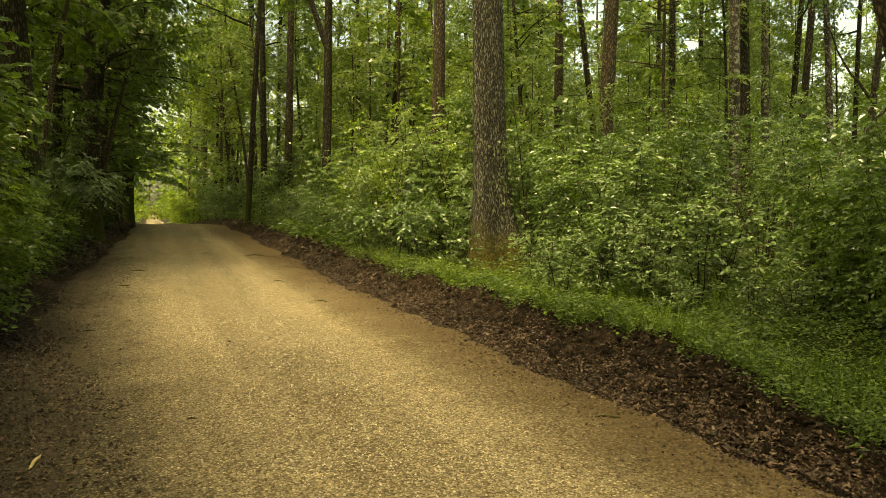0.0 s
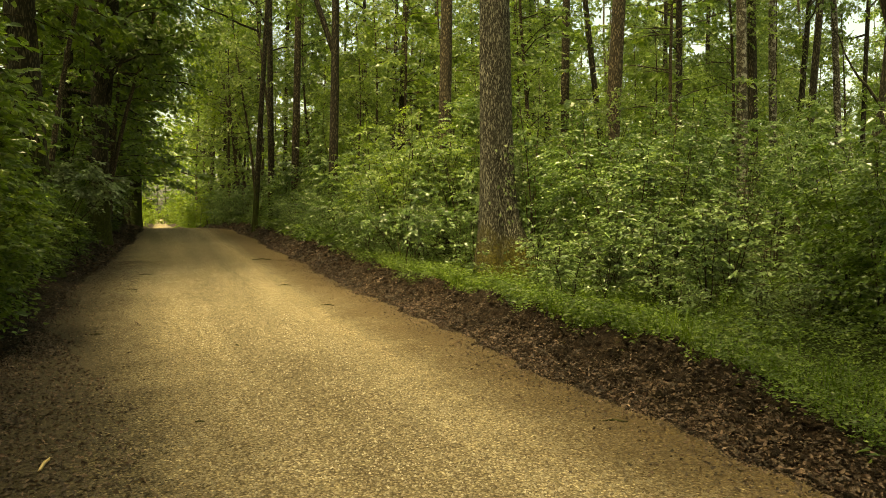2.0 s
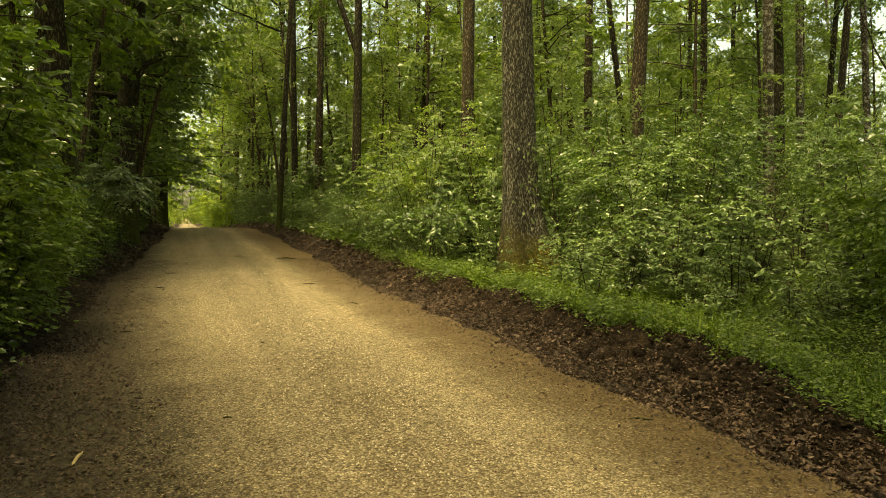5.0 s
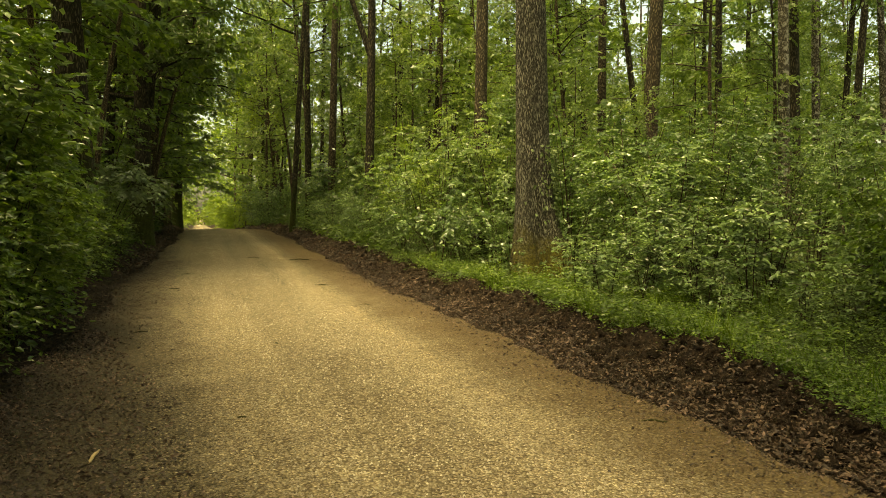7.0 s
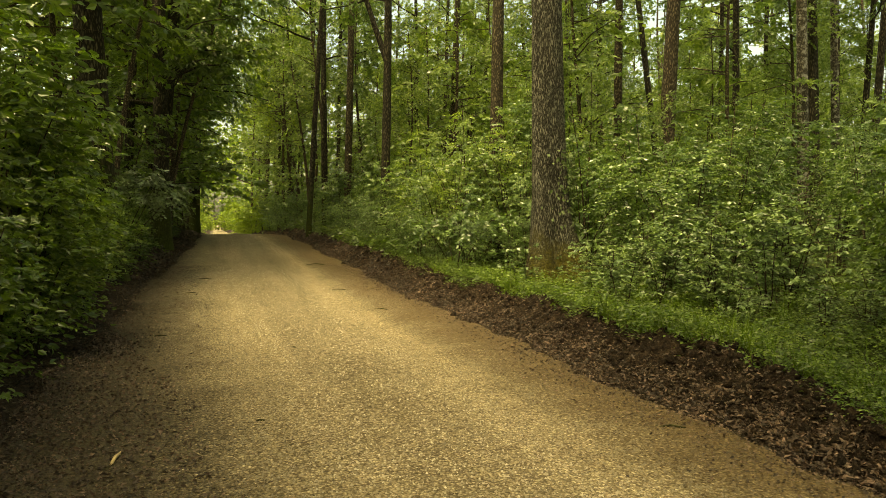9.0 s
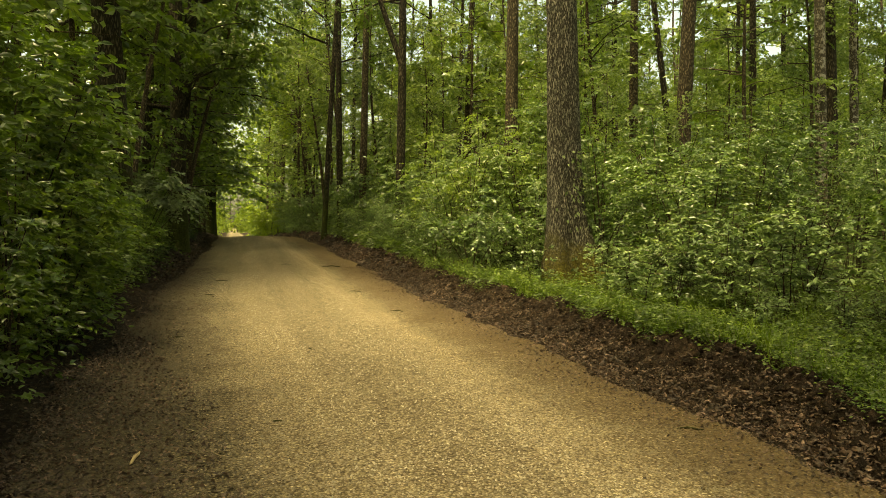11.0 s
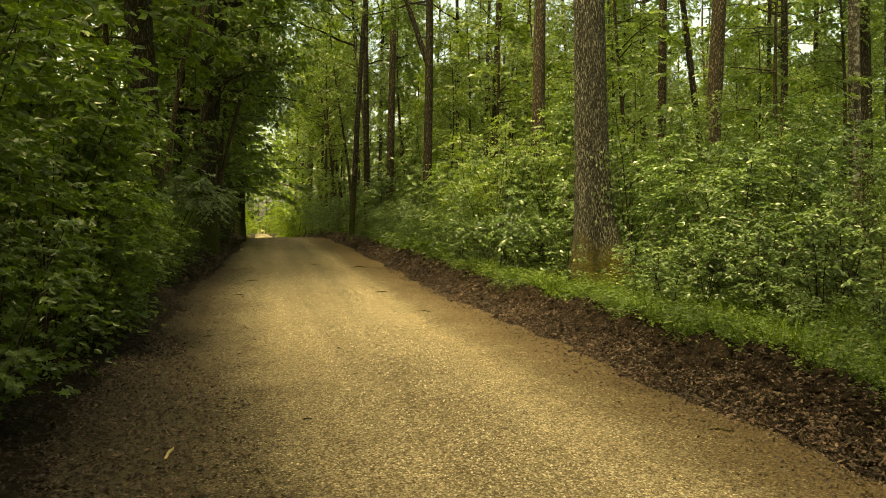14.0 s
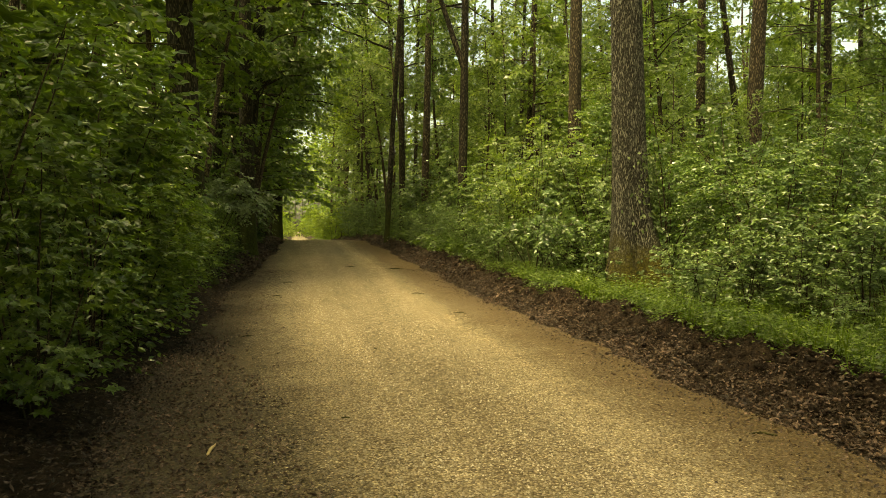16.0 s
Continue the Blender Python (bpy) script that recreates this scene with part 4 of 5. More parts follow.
for i, (x, y, k) in enumerate([(3.8, 11.7, 0.46), (3.72, 13.4, 0.55), (3.75, 15.0, 0.58), (3.75, 16.8, 0.6), (3.75, 18.8, 0.6), (3.75, 20.8, 0.6)]):
    plant("shrub", SHRUBS[i % 5], x, y, i * 130, (k, k, k), "dense green shrub of small pointed leaves", "shrub", "verge shrubs")
# growth placed to fill the camera's view where the road narrows ahead
for i, (x, y, k) in enumerate([(4.0, 23.5, 0.55), (3.9, 26.5, 0.6), (3.7, 29.5, 0.6), (3.5, 32.0, 0.6), (3.3, 35.0, 0.65), (3.1, 38.0, 0.7), (2.9, 41.5, 0.75), (2.7, 45.0, 0.8), (2.4, 49.0, 0.8), (2.3, 54.0, 0.9), (2.3, 59.0, 1.0), (2.4, 65.0, 1.1), (4.0, 44.0, 1.1), (3.4, 50.0, 1.2), (3.3, 57.0, 1.3), (-1.9, 24.0, 0.6), (-1.8, 28.0, 0.6), (-1.7, 34.0, 0.7), (-2.0, 47, 0.9), (-1.6, 80, 1.3), (3.4, 72, 1.2), (3.3, 80, 1.3), (-2.2, 56, 1.0), (-2.2, 66, 1.2), (-3.4, 96, 1.7), (3.6, 97, 1.7), (5.8, 95, 1.7), (-2.6, 88, 1.4), (3.3, 89, 1.4),
                               (-3.2, 108, 1.8), (3.8, 110, 1.9), (-3.2, 124, 2.0), (3.9, 128, 2.1), (-3.4, 142, 2.3), (4.2, 148, 2.4), (-3.4, 162, 2.5), (4.2, 170, 2.6), (-1.4, 150, 1.6), (0.6, 154, 1.5), (2.6, 150, 1.7), (-0.6, 136, 0.7), (1.9, 132, 0.7)]):
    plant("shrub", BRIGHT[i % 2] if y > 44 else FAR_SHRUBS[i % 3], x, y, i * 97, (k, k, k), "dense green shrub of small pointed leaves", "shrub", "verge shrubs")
for x, y, k in [(4.05, 7.0, 0.55), (4.35, 6.5, 0.6), (4.75, 6.2, 0.66), (4.5, 5.7, 0.52), (5.1, 5.8, 0.7), (5.3, 6.9, 0.8), (4.9, 7.5, 0.72),
                (5.9, 6.4, 0.85), (5.6, 8.1, 0.85), (4.4, 8.0, 0.55), (6.5, 7.2, 0.95), (6.4, 5.5, 0.75), (4.4, 12.0, 0.8), (7.3, 6.3, 0.95), (6.2, 8.8, 1.0)]:
    plant("sapling", PALE[int(x * 10) % 3], x, y, x * 200, (k, k, k), "low sapling with broad pale green leaves", "shrub", "saplings")

plant("sapling", shrub_meshes(348, 1.5, 1.0, 5, 120, 10, 0.08, LEAF_SHRUB, OVATE, 0.62, 0.45, 0.3), 3.62, 11.0, 40, (0.95, 0.95, 1),
      "low sapling spreading an umbrella of pale leaves", "shrub", "saplings")

rng = np.random.default_rng(15)
for i in range(64):
    y = 2.4 + rng.random() * 11
    x = float(right_edge(y)) + 0.8 + rng.random() ** 0.8 * 3.6
    k = rng.uniform(0.5, 1.1)
    plant("seedling", TINY[i % 3], x, y, i * 47, (k, k, k), "small seedling among the woodland herbs", "seedling", "seedlings")

# bushes added at and beyond the view's right edge to darken the herbs
for i, (x, y, k) in enumerate([(6.6, 4.0, 0.6), (5.7, 2.9, 0.6), (4.9, 2.0, 0.55), (6.8, 2.6, 0.8), (4.1, 0.9, 0.6), (5.6, 1.0, 0.8), (5.6, 4.3, 0.5), (5.1, 3.6, 0.42), (6.1, 5.0, 0.5), (4.7, 3.2, 0.3)]):
    plant("shrub", LEFT[i % 3], x, y, i * 77, (k, k, k), "dark leafy bush added to shade the woodland herbs", "shrub", "shade bushes")

# dark thicket along the other verge
rng = np.random.default_rng(17)
for i in range(31):
    y = 0.3 + i * 1.05 + rng.uniform(-0.3, 0.3)
    x = -1.95 - (i % 2) * 0.75 + rng.uniform(-0.15, 0.15) - (0.8 if 8 < y < 24 else 0)
    k = rng.uniform(0.8, 1.1) * (0.78 if y > 9 else 0.95)
    rows = NEAR[i % 3] if y < 4.2 else FULL[i % 3] if y < 9.5 else LEFT[i % 3] if 2.5 < y < 14 else LEFT_FAR[i % 2]
    plant("thicket_shrub", rows, x, y, rng.uniform(0, 360), (k, k, k), "dark glossy-leaved shrub overhanging the gravel verge", "shrub", "thicket shrubs")
# the row begins behind the camera, unseen there, to shade the near road
for i in range(32):
    y = -2.5 + i * 1.65 + rng.uniform(-0.4, 0.4)
    x = (-3.6, -2.1, -5.4)[i % 3] + rng.uniform(-0.3, 0.3) + 0.012 * y
    if i % 3 == 1 and 4 < y < 19:
        x -= 1.4
    k = rng.uniform(0.9, 1.25) * (1.2 if y > 13 else 1.0)
    plant("young_tree", SHADE_FAR[i % 2] if x < -4.2 or y > 24 or y < -0.5 else SHADE[i % 3], x, y, rng.uniform(0, 360), (k, k, k), "dark young tree leaning over the shaded verge", "young tree", "verge trees")

# branches that meet over the road
for i, (x, y, k, lean) in enumerate([(-1.5, 22.8, 1.25, 9), (-1.4, 25.5, 1.35, 10), (-1.4, 29.0, 1.4, 9), (-1.3, 33.0, 1.4, 9), (-1.3, 38.5, 1.5, 9),
                                     (4.2, 29.0, 1.35, -3), (4.0, 32.5, 1.4, -4), (3.8, 36.5, 1.4, -5), (3.6, 40.5, 1.5, -6), (3.6, 46.5, 1.5, -8)]):
    plant("young_tree", SHADE[i % 3] if y < 30 and x < 0 else YOUNG[i % 4], x, y, i * 61, (k, k, k), "young tree arching over the gravel road", "young tree", "arching trees", (0, lean))
# unseen trees, most behind the camera, added to cut light on the near ground
for i, (x, y, k) in enumerate([(-1.6, -4, 1.5), (3.9, -4.5, 1.5), (-1.6, -8, 1.5), (3.9, -9, 1.5), (-3.5, 1.4, 0.9)]):
    plant("young_tree", SHADE_FAR[i % 2], x, y, i * 61, (k, k, k), "dark young tree leaning over the shaded verge", "young tree", "verge trees", (0, -6 if x > 0 else 4))
SHADE_HIGH = [young_meshes(280 + i, 8.0, 2.7, 40, 10, 9, 0.14, LEAF_DARK, 0.42, SIMPLE, 1.0, 0.5) for i in range(2)]
for i, (x, y, k, lean) in enumerate([(-1.35, 20.8, 1.15, 12), (-1.4, 24.2, 1.3, 12), (-1.5, 27.6, 1.4, 12), (-1.6, 31.5, 1.5, 11), (-1.7, 35.5, 1.55, 13), (-1.8, 40.0, 1.75, 13), (-1.9, 46.0, 1.95, 12)]):
    plant("young_tree", SHADE_HIGH[i % 2], x, y, i * 83, (k, k, k), "dark young tree leaning over the shaded verge", "young tree", "verge trees", (0, lean))
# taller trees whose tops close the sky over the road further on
# sunlit leaf colour used here to make the shaded tops look lighter
ARCH = [young_meshes(270 + i, 15.0, 4.4, 46, 8, 8, 0.2, LEAF_SUNLIT, 0.36, SIMPLE, 1.2, 0.8) for i in range(3)]
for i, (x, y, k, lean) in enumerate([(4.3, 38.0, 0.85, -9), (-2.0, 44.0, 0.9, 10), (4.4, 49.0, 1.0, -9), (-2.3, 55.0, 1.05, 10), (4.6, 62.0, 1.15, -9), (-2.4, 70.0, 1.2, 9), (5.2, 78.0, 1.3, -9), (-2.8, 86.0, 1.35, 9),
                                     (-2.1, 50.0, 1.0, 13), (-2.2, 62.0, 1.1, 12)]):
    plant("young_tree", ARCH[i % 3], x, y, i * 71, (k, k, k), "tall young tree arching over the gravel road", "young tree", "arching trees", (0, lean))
# spreading tops that close the sky over both verges
CANOPY = [young_meshes(260 + i, 8.0, 3.0, 34, 9, 9, 0.16, LEAF_DARK, 0.45) for i in range(2)]
LIGHT_CANOPY = [young_meshes(265 + i, 9.0, 3.0, 36, 9, 9, 0.15, LEAF_YOUNG, 0.1) for i in range(2)]
# those on the near right stand out of view, added to shade the bank
for i, (x, y, k) in enumerate([(-2.3, 13.2, 1.2), (-2.5, 16.6, 1.25), (4.7, 1.5, 1.15), (6.6, 2.9, 1.2), (4.0, -0.6, 1.2), (8.8, 4.4, 1.25), (-1.9, 31.0, 1.4), (3.6, -2.6, 1.2)]):
    plant("young_tree", CANOPY[i % 2], x, y, i * 67, (k, k, k), "dark young tree with a spreading top, added as cover", "young tree", "verge trees")
# unseen trees leaned in only to darken the near right bank
for i, (x, y, k, lean) in enumerate([(4.9, 3.0, 1.3, -15), (4.1, 0.9, 1.25, -12), (4.5, 2.0, 1.2, -5)]):
    plant("young_tree", CANOPY[i % 2], x, y, i * 97, (k, k, k), "dark young tree with a spreading top, added as cover", "young tree", "verge trees", (0, lean))
for i, (x, y, k, lean) in enumerate([(-1.95, 14.4, 1.05, 11)]):
    plant("young_tree", CANOPY[i % 2], x, y, i * 97, (k, k, k), "young tree arching over the gravel road", "young tree", "arching trees", (0, lean))
for i, (x, y, k) in enumerate([(9.6, 18.0, 1.2), (12.4, 15.4, 1.1), (7.0, 21.5, 1.1), (2.9, 47.0, 1.4), (2.7, 56.0, 1.5), (-2.0, 50.0, 1.4), (-2.2, 60.0, 1.5)]):
    plant("young_tree", LIGHT_CANOPY[i % 2], x, y, i * 67, (k, k, k), "slim young tree with a spreading bright top", "young tree", "young trees")
# low boughs that hang over the gravel's edge; nearest three added to shade it
for i, (x, y, k) in enumerate([(-1.85, 0.9, 0.8), (-1.85, 1.9, 0.72), (-1.8, 2.7, 0.62), (-1.5, 4.3, 0.5), (-1.45, 5.4, 0.55), (-1.48, 6.6, 0.5), (-1.52, 7.7, 0.52), (-1.72, 9.3, 0.4), (-1.66, 10.8, 0.42), (-1.6, 12.1, 0.42), (-1.55, 13.6, 0.42), (-1.5, 15.4, 0.42), (-2.0, 8.7, 0.85), (-2.1, 10.2, 0.88), (-2.1, 7.0, 0.88), (-3.5, 4.6, 1.15), (-3.3, 7.4, 1.2)]):
    plant("thicket_shrub", NEAR[i % 3] if y < 5 else FULL[i % 3], x, y, i * 83, (k * 1.15, k * 1.15, k), "low dark bush hanging over the gravel verge", "shrub", "thicket shrubs")
for i in range(12):
    x, y = -6 + 1.25 * i + rng.uniform(-0.4, 0.4), 166 + (i % 3) * 5 + rng.uniform(-1, 1)
    plant("young_tree", TALL_FAR[i % 3], x, y, i * 71, (1.2, 1.2, 1.1), "half-grown tree leafy almost to its foot", "young tree", "half-grown trees")
plant("thicket_shrub", LEFT[1], -2.1, 17.0, 40, (1.0, 1.0, 1.05), "dark glossy-leaved shrub overhanging the gravel verge", "shrub", "thicket shrubs")
plant("sapling", PALE[1], -1.95, 12.2, 120, (1.0, 1.0, 1.3), "pale-leaved sapling leaning out of the dark thicket", "shrub", "saplings")
GLOSSY = shrub_meshes(395, 2.2, 1.0, 5, 120, 10, 0.1, LEAF_GLOSS, OVATE, 0.66, 0.45, 0.35)
for i, (x, y, k) in enumerate([(-1.75, 14.0, 1.0), (-1.65, 15.8, 0.95)]):
    plant("glossy_shrub", GLOSSY, x, y, i * 140, (k, k, k), "shrub with pale glossy drooping sprays over the bank", "shrub", "glossy shrubs", (0, 16))

# the wood beyond, too far off to tell its trees apart
rng = np.random.default_rng(29)
n = 24000
az = np.radians(rng.uniform(-32, 72, n))
far_d = rng.uniform(100, 145, n)
x, y = far_d * np.sin(az), far_d * np.cos(az)
top = 18 + 6 * lumps(x * 0.2, y * 0.2, 1.0) - 10 * np.exp(-((np.degrees(az) - 51) / 3.5) ** 2)
z = ground_z(x, y) + 0.3 + rng.random(n) ** 0.9 * top
z = np.where((np.abs(x - 0.6) < 3.0) & (z < 6.5), z + 7.0, z)
P = np.stack([x, y, z], -1)
D = turned(rng.uniform(0, 6.283, n), rng.uniform(-0.7, 0.3, n))
tagged(new("far_wood", mesh_of("far_wood", *leaf_mesh(P, D, UP + rng.normal(0, 0.7, P.shape), rng.uniform(0.5, 1.3, n), SIMPLE), LEAF_SUNLIT)),
       "green wood closing the distance, haze and sunlight in its colour", "woods", kind="stuff")

# ------------------------------------------------------------------ growth and litter on the ground


def scatter(name, P, D, N, S, shape, mat, label, category):
    return tagged(new(name, mesh_of(name, *leaf_mesh(P, D, N, S, shape), mat)), label, category, kind="stuff")


rng = np.random.default_rng(23)

# herbs in rosettes: each tuft spreads its leaves from one point
n = 24000
y = 1.5 + rng.random(n) ** 1.3 * 15
r = 0.4 + rng.random(n) ** 1.6 * 5.0
x = right_edge(y) + r * bank_width(y)
r = r - 0.1 * lumps(x, y, 3.7) - 0.08 * lumps(x, y, 1.3)
keep = (rng.random(n) > 0.75 * smooth(10.2, 11.4, y)) & (np.hypot(x - 4.6, y - 9.6) > 0.62) & (lumps(x, y, 1.7) > -0.75) & (rng.random(n) < smooth(0.4, 0.66, r) * (1.1 - 0.5 * smooth(1.5, 4, r)))
x, y = x[keep], y[keep]
m = 6
tall = rng.uniform(0.02, 0.2, len(x)) * (1 + 0.6 * lumps(x, y, 2.2))
az = rng.uniform(0, 6.283, (len(x), m))
out = rng.uniform(0.02, 0.1, (len(x), m))
P = np.stack([x[:, None] + out * np.cos(az), y[:, None] + out * np.sin(az), (ground_z(x, y) + tall)[:, None] + rng.normal(0, 0.03, (len(x), m))], -1).reshape(-1, 3)
D = turned(az, rng.uniform(-0.35, 0.35, az.shape)).reshape(-1, 3)
N = UP + rng.normal(0, 0.3, P.shape)
scatter("herbs", P, D, N, rng.uniform(0.02, 0.05, len(P)) * (0.62 + 0.38 * smooth(2.2, 5.5, P[:, 1])), SIMPLE, LEAF_HERB, "low bright green woodland herbs covering the bank", "herbs")

n = 2600
y = 14 + rng.random(n) * 28
x = right_edge(y) + 0.5 + rng.random(n) ** 1.3 * 1.4
az = rng.uniform(0, 6.283, (n, 5))
P = np.stack([x[:, None] + 0.08 * np.cos(az), y[:, None] + 0.08 * np.sin(az), (ground_z(x, y) + rng.uniform(0.04, 0.35, n))[:, None] + 0 * az], -1).reshape(-1, 3)
scatter("herbs", P, turned(az, rng.uniform(-0.5, 0.3, az.shape)).reshape(-1, 3), UP + rng.normal(0, 0.4, P.shape), rng.uniform(0.07, 0.13, len(P)), SIMPLE, LEAF_HERB,
        "low bright green woodland herbs covering the bank", "herbs")

n = 2200
y = 7 + rng.random(n) * 20
x = left_edge(y) - 0.55 - rng.random(n) * 0.9
az = rng.uniform(0, 6.283, (n, 5))
P = np.stack([x[:, None] + 0.06 * np.cos(az), y[:, None] + 0.06 * np.sin(az), (ground_z(x, y) + rng.uniform(0.04, 0.3, n))[:, None] + 0 * az], -1).reshape(-1, 3)
scatter("herbs", P, turned(az, rng.uniform(-0.5, 0.3, az.shape)).reshape(-1, 3), UP + rng.normal(0, 0.4, P.shape), rng.uniform(0.05, 0.11, len(P)), SIMPLE, LEAF_HERB,
        "green herbs along the shaded bank", "herbs")

# the same bank behind
n = 5200
y = rng.uniform(-14, 2.2, n)
x = right_edge(y) + 0.2 + rng.random(n) ** 1.4 * 4.0
az = rng.uniform(0, 6.283, (n, 5))
P = np.stack([x[:, None] + 0.06 * np.cos(az), y[:, None] + 0.06 * np.sin(az), (ground_z(x, y) + rng.uniform(0.02, 0.14, n))[:, None] + 0 * az], -1).reshape(-1, 3)
scatter("herbs", P, turned(az, rng.uniform(-0.4, 0.3, az.shape)).reshape(-1, 3), UP + rng.normal(0, 0.35, P.shape), rng.uniform(0.03, 0.07, len(P)), SIMPLE, LEAF_HERB,
        "low bright green woodland herbs covering the bank", "herbs")

# grass
n = 17000
y = rng.uniform(1.6, 11, n)
x = right_edge(y) + 0.55 + rng.random(n) ** 1.2 * 5.0
keep = lumps(x + 5, y, 1.1) > -0.2
x, y = x[keep], y[keep]
az = rng.uniform(0, 6.283, len(x))
P = np.stack([x, y, ground_z(x, y)], -1)
L = rng.uniform(0.12, 0.34, len(x))
BLADE = (np.array([(0, 0.011, 0), (0, -0.011, 0), (0.5, 0.011, -0.03), (0.5, -0.011, -0.03), (1, 0, -0.2)]), np.array([(0, 1, 3), (0, 3, 2), (2, 3, 4)]))
scatter("grass", P, turned(az, rng.uniform(0.8, 1.4, len(x))), turned(az + 3.14, rng.uniform(0.1, 0.6, len(x))), L, BLADE, GRASS, "thin green woodland grass under the shrubs", "grass")

# dead leaves on both banks and thinly on the gravel
def dead_leaves(name, x, y, lift, label, small=0.009, large=0.038, flat=False):
    z = np.maximum(ground_z(x, y), road_height(x, y)) + lift
    P = np.stack([x, y, z], -1)
    D = turned(rng.uniform(0, 6.283, len(x)), rng.normal(0, 0.35, len(x)))
    N = UP + rng.normal(0, 0.8, P.shape)
    CURL = (np.array([(0, 0, 0), (0.32, 0.25, 0.13), (0.74, 0.2, 0.02), (1, 0.02, 0.16), (0.66, -0.22, 0.12), (0.28, -0.24, 0.04)]),
            np.array([(0, 2, 1), (0, 3, 2), (0, 4, 3), (0, 5, 4)]))
    scatter(name, P, D, N, rng.uniform(small, large, len(x)), SIMPLE if flat else CURL, LITTER, label, "leaf litter")


n = 50000
y = 1.4 + rng.random(n) ** 1.9 * 24
x = right_edge(y) + (np.abs(rng.normal(0.2, 0.18, n)) - 0.04) * bank_width(y)
bare = lumps(x * 1.3, y, 2.9) < 0.42 + 0.5 * rng.random(n)
x, y = x[bare], y[bare]
n = len(x)
dead_leaves("leaf_litter", x, y, rng.uniform(0.0, 0.025, n), "brown curled dead leaves heaped on the bank", 0.01, 0.036)
n = 7000
y = rng.uniform(-14, 2.0, n)
x = np.where(rng.random(n) < 0.5, right_edge(y) + np.abs(rng.normal(0.1, 0.2, n)), left_edge(y) - rng.normal(0.3, 0.4, n))
dead_leaves("leaf_litter", x, y, rng.uniform(0.0, 0.02, n), "brown dead leaves along both banks", 0.02, 0.05, True)
n = 15000
y = 1.7 + rng.random(n) ** 1.3 * 6
x = left_edge(y) + 0.02 + rng.random(n) ** 1.9 * 0.95 * (1 - smooth(4.5, 9, y))
dead_leaves("leaf_litter", x, y, 0.005, "dark brown leaf crumbs trodden into the shaded gravel", 0.008, 0.034, True)
n = 9000
y = 2.2 + rng.random(n) ** 1.4 * 20
x = left_edge(y) + 0.1 - np.abs(rng.normal(0.3, 0.4, n))
dead_leaves("leaf_litter", x, y, rng.uniform(0.0, 0.02, n), "dark brown dead leaves under the thicket")
n = 6000
y = 13 + rng.random(n) ** 1.2 * 32
x = np.where(rng.random(n) < 0.5, right_edge(y) + np.abs(rng.normal(0.3, 0.3, n)), left_edge(y) - np.abs(rng.normal(0.3, 0.35, n)))
dead_leaves("leaf_litter", x, y, rng.uniform(0.0, 0.03, n), "brown dead leaves drifted along the far banks", 0.05, 0.1)
n = 24000
y = 1.6 + rng.random(n) ** 1.2 * 14
side = rng.random(n) < 0.5
x = np.where(side, left_edge(y) + np.abs(rng.normal(0, 0.42, n)), right_edge(y) + 0.05 - np.abs(rng.normal(0, 0.3, n)))
dead_leaves("leaf_litter", x, y, 0.004, "scattered dead leaf crumbs along the gravel edge", 0.006, 0.026, True)

# clods of dark humus along the crest of the bank
n = 4200
y = 1.5 + rng.random(n) ** 1.4 * 16
x = right_edge(y) + rng.normal(0.42, 0.2, n) * bank_width(y)
S = 0.005 + 0.038 * rng.random(n) ** 3
octa = np.array([(1, 0, 0), (0, 1, 0), (-1, 0, 0), (0, -1, 0), (0, 0, 0.8), (0, 0, -0.8)])
V = octa[None] * S[:, None, None] * rng.uniform(0.5, 1.5, (n, 6, 1)) + rng.normal(0, 0.25, (n, 6, 3)) * S[:, None, None]
V += np.stack([x, y, ground_z(x, y) + 0.005], -1)[:, None]
F = np.array([(0, 1, 4), (1, 2, 4), (2, 3, 4), (3, 0, 4), (1, 0, 5), (2, 1, 5), (3, 2, 5), (0, 3, 5)])
F = (np.arange(n) * 6)[:, None, None] + F[None]
tagged(new("soil_clods", mesh_of("soil_clods", V.reshape(-1, 3), F.reshape(-1, 3), SOIL, True)), "crumbly clods of dark humus on the bank", "soil", kind="stuff")

# loose stones on the road
n = 72000
y = 1.6 + rng.random(n) ** 1.9 * 13 - 2.2 * rng.random(n) ** 3
x = rng.uniform(-1.1, 2.62, n)
S = 0.0036 + 0.005 * rng.random(n) ** 1.8
cap = np.array([(1, 0, -0.2), (0, 1, -0.2), (-1, 0, -0.2), (0, -1, -0.2), (0, 0, 0.95)])
V = cap[None] * S[:, None, None] * rng.uniform(0.75, 1.25, (n, 5, 1))
ca, sa_ = np.cos(az := rng.uniform(0, 6.283, n)), np.sin(az)
V = np.stack([V[..., 0] * ca[:, None] - V[..., 1] * sa_[:, None], V[..., 0] * sa_[:, None] + V[..., 1] * ca[:, None], V[..., 2]], -1)
V += np.stack([x, y, road_height(x, y) + 0.001], -1)[:, None]
F = np.array([(0, 1, 4), (1, 2, 4), (2, 3, 4), (3, 0, 4)])
F = (np.arange(n) * 5)[:, None, None] + F[None]
tagged(new("loose_stones", mesh_of("loose_stones", V.reshape(-1, 3), F.reshape(-1, 3), PEBBLE, True)), "small loose ochre stones on the gravel road", "gravel", kind="stuff")

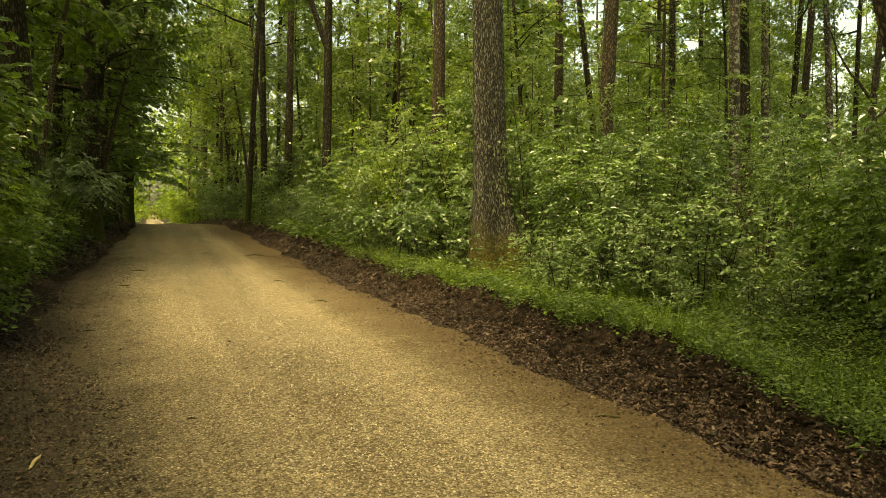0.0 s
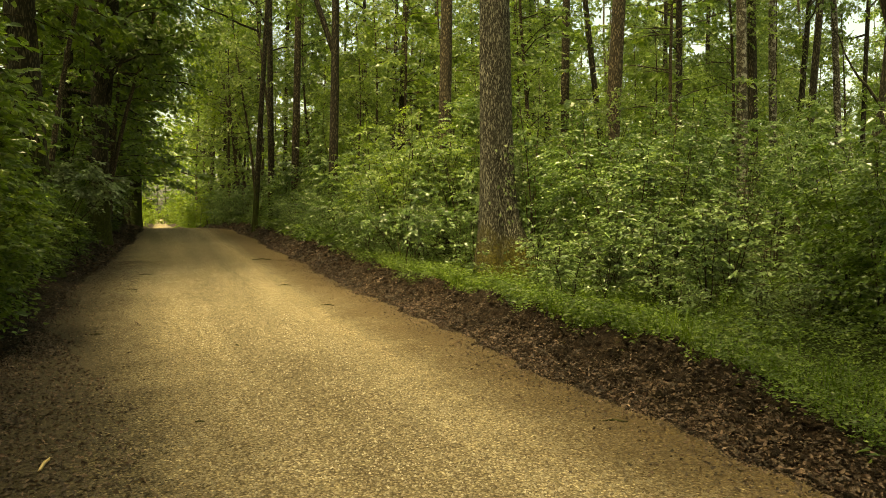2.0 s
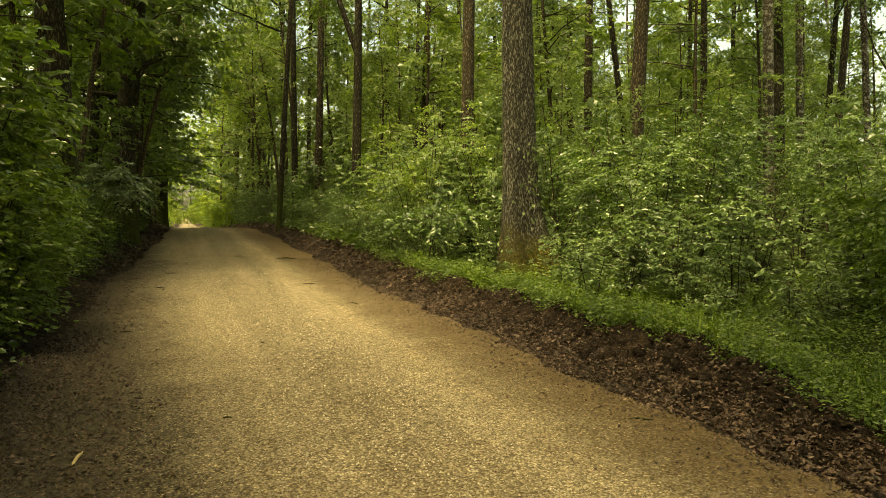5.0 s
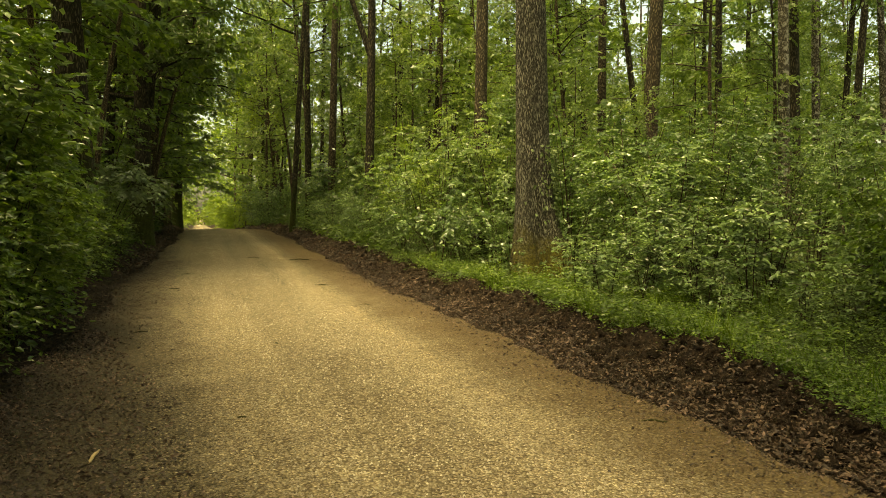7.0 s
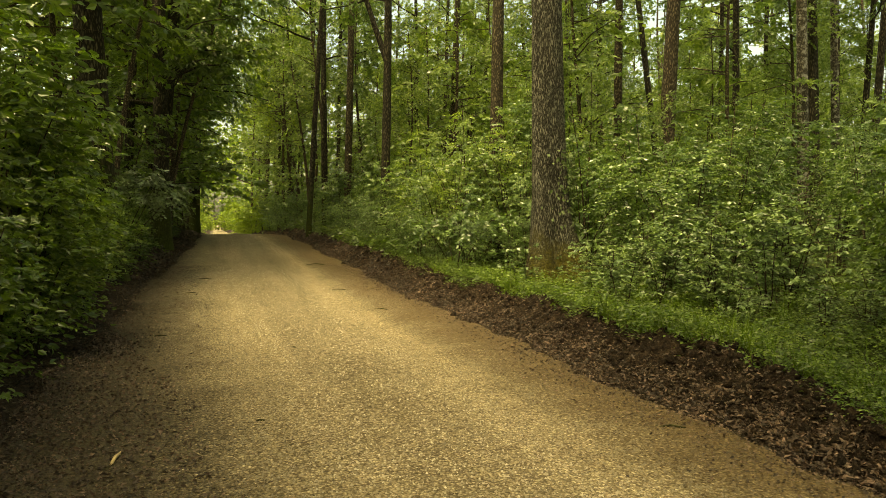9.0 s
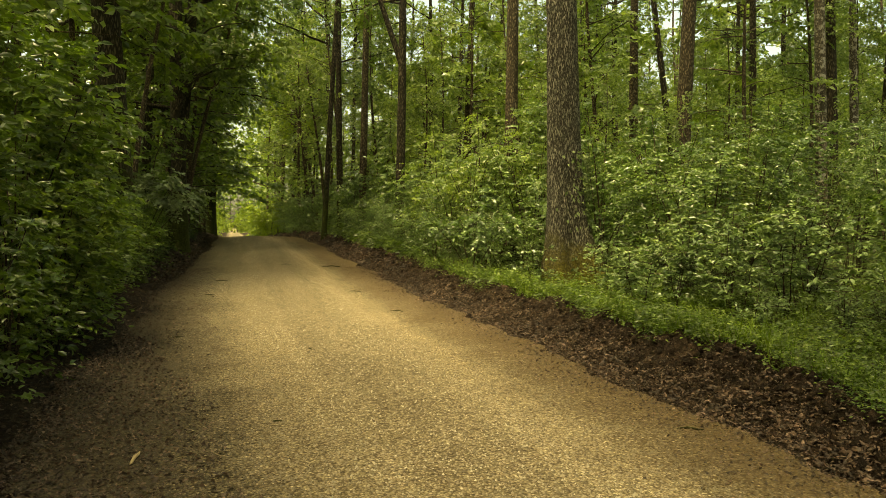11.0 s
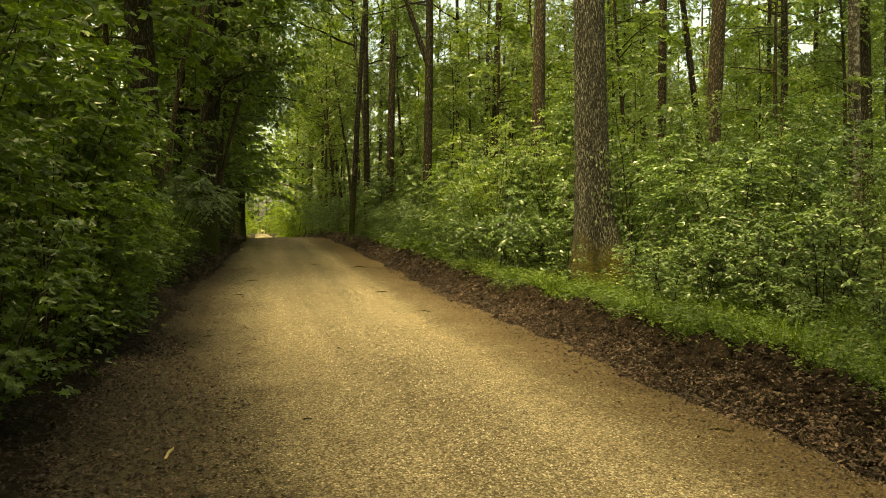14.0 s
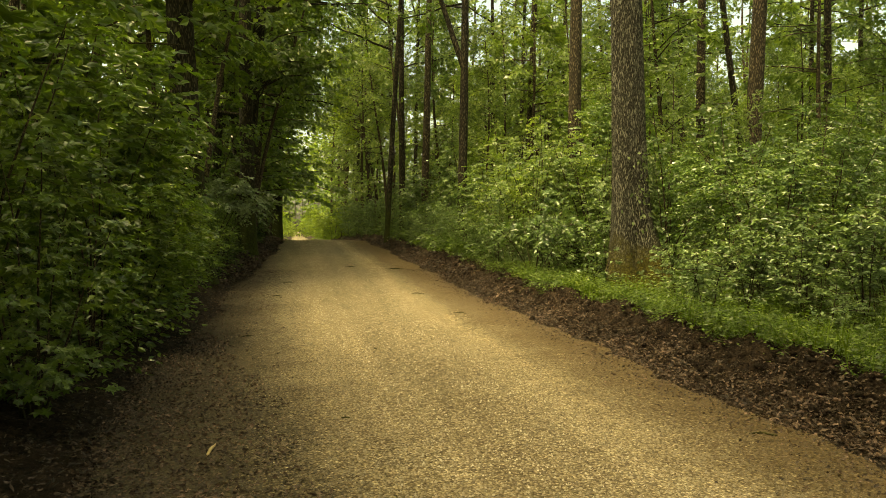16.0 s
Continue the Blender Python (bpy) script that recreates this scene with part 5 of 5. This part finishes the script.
# ivy on the stout tree
oak = (4.75, 9.92, float(ground_z(4.75, 9.92)))
n = 560
a = rng.normal(-0.75, 0.5, n)
h = 0.3 + rng.random(n) ** 1.2 * 1.7
rr = 0.27 + 0.17 * np.exp(-h / 0.5) + rng.uniform(0.0, 0.06, n)
P = np.stack([oak[0] + rr * np.cos(a), oak[1] + rr * np.sin(a), oak[2] + h], -1)
out = turned(a, 0 * a)
ivy = new("ivy")
ivy.location = oak
stem = np.stack([np.stack([0.28 * np.cos(t0 + 0.25 * np.sin(3 * s)), 0.28 * np.sin(t0 + 0.25 * np.sin(3 * s)), s], -1) for t0, s in
                 [(t, np.linspace(0.0, top, 10)) for t, top in ((-0.5, 1.5), (-0.9, 1.7), (-1.2, 1.2))]])
for k in range(3):
    part("stem", mesh_of("stem", *tubes(stem[k:k + 1], np.linspace(0.012, 0.004, 10)[None], 5), BARK_TWIG, True), ivy)
tagged(part("foliage", mesh_of("foliage", *leaf_mesh(P - np.array(oak), out * 0.5 - UP * 0.6 + rng.normal(0, 0.4, (n, 3)), out + rng.normal(0, 0.35, (n, 3)),
                                               rng.uniform(0.045, 0.08, n), OVATE), LEAF_IVY), ivy), kind="stuff")
tagged(ivy, "ivy climbing the mossy foot of the stout tree", "ivy")


# sticks on the road
def stick(x, y, length, width, turn, mat, label, bend=0.06):
    s = np.linspace(-0.5, 0.5, 7)
    path = np.stack([bend * length * np.sin(7 * s + x), s * length, 0.02 * length * np.cos(9 * s)], -1)[None]
    v, f = tubes(path, width * np.array([[0.4, 0.9, 1, 1, 0.95, 0.8, 0.3]]), 6)
    ob = new("twig", mesh_of("twig", v, f, mat, True))
    ob.matrix_basis = pose(x, y, float(road_height(np.array(x), np.array(y))) + width * 0.8, 0, 0, turn)
    return tagged(ob, label, "twig")


stick(-0.49, 3.63, 0.2, 0.009, -6, WOOD, "split pale wood stick lying on the gravel", 0.004)
for x, y, length, turn in [(0.19, 4.09, 0.05, 80), (2.3, 3.35, 0.16, 60), (1.75, 11.0, 0.22, 60), (2.0, 15.5, 0.4, 80), (1.9, 8.7, 0.2, 40), (0.6, 6.3, 0.06, 20),
                           (-0.2, 13.0, 0.2, 100), (-0.35, 11.0, 0.15, 70), (1.1, 16.0, 0.25, 85), (-0.55, 7.4, 0.12, 95)]:
    stick(x, y, length, 0.006 if length < 0.3 else 0.011, turn, BARK_TWIG, "dark dead twig lying on the gravel")
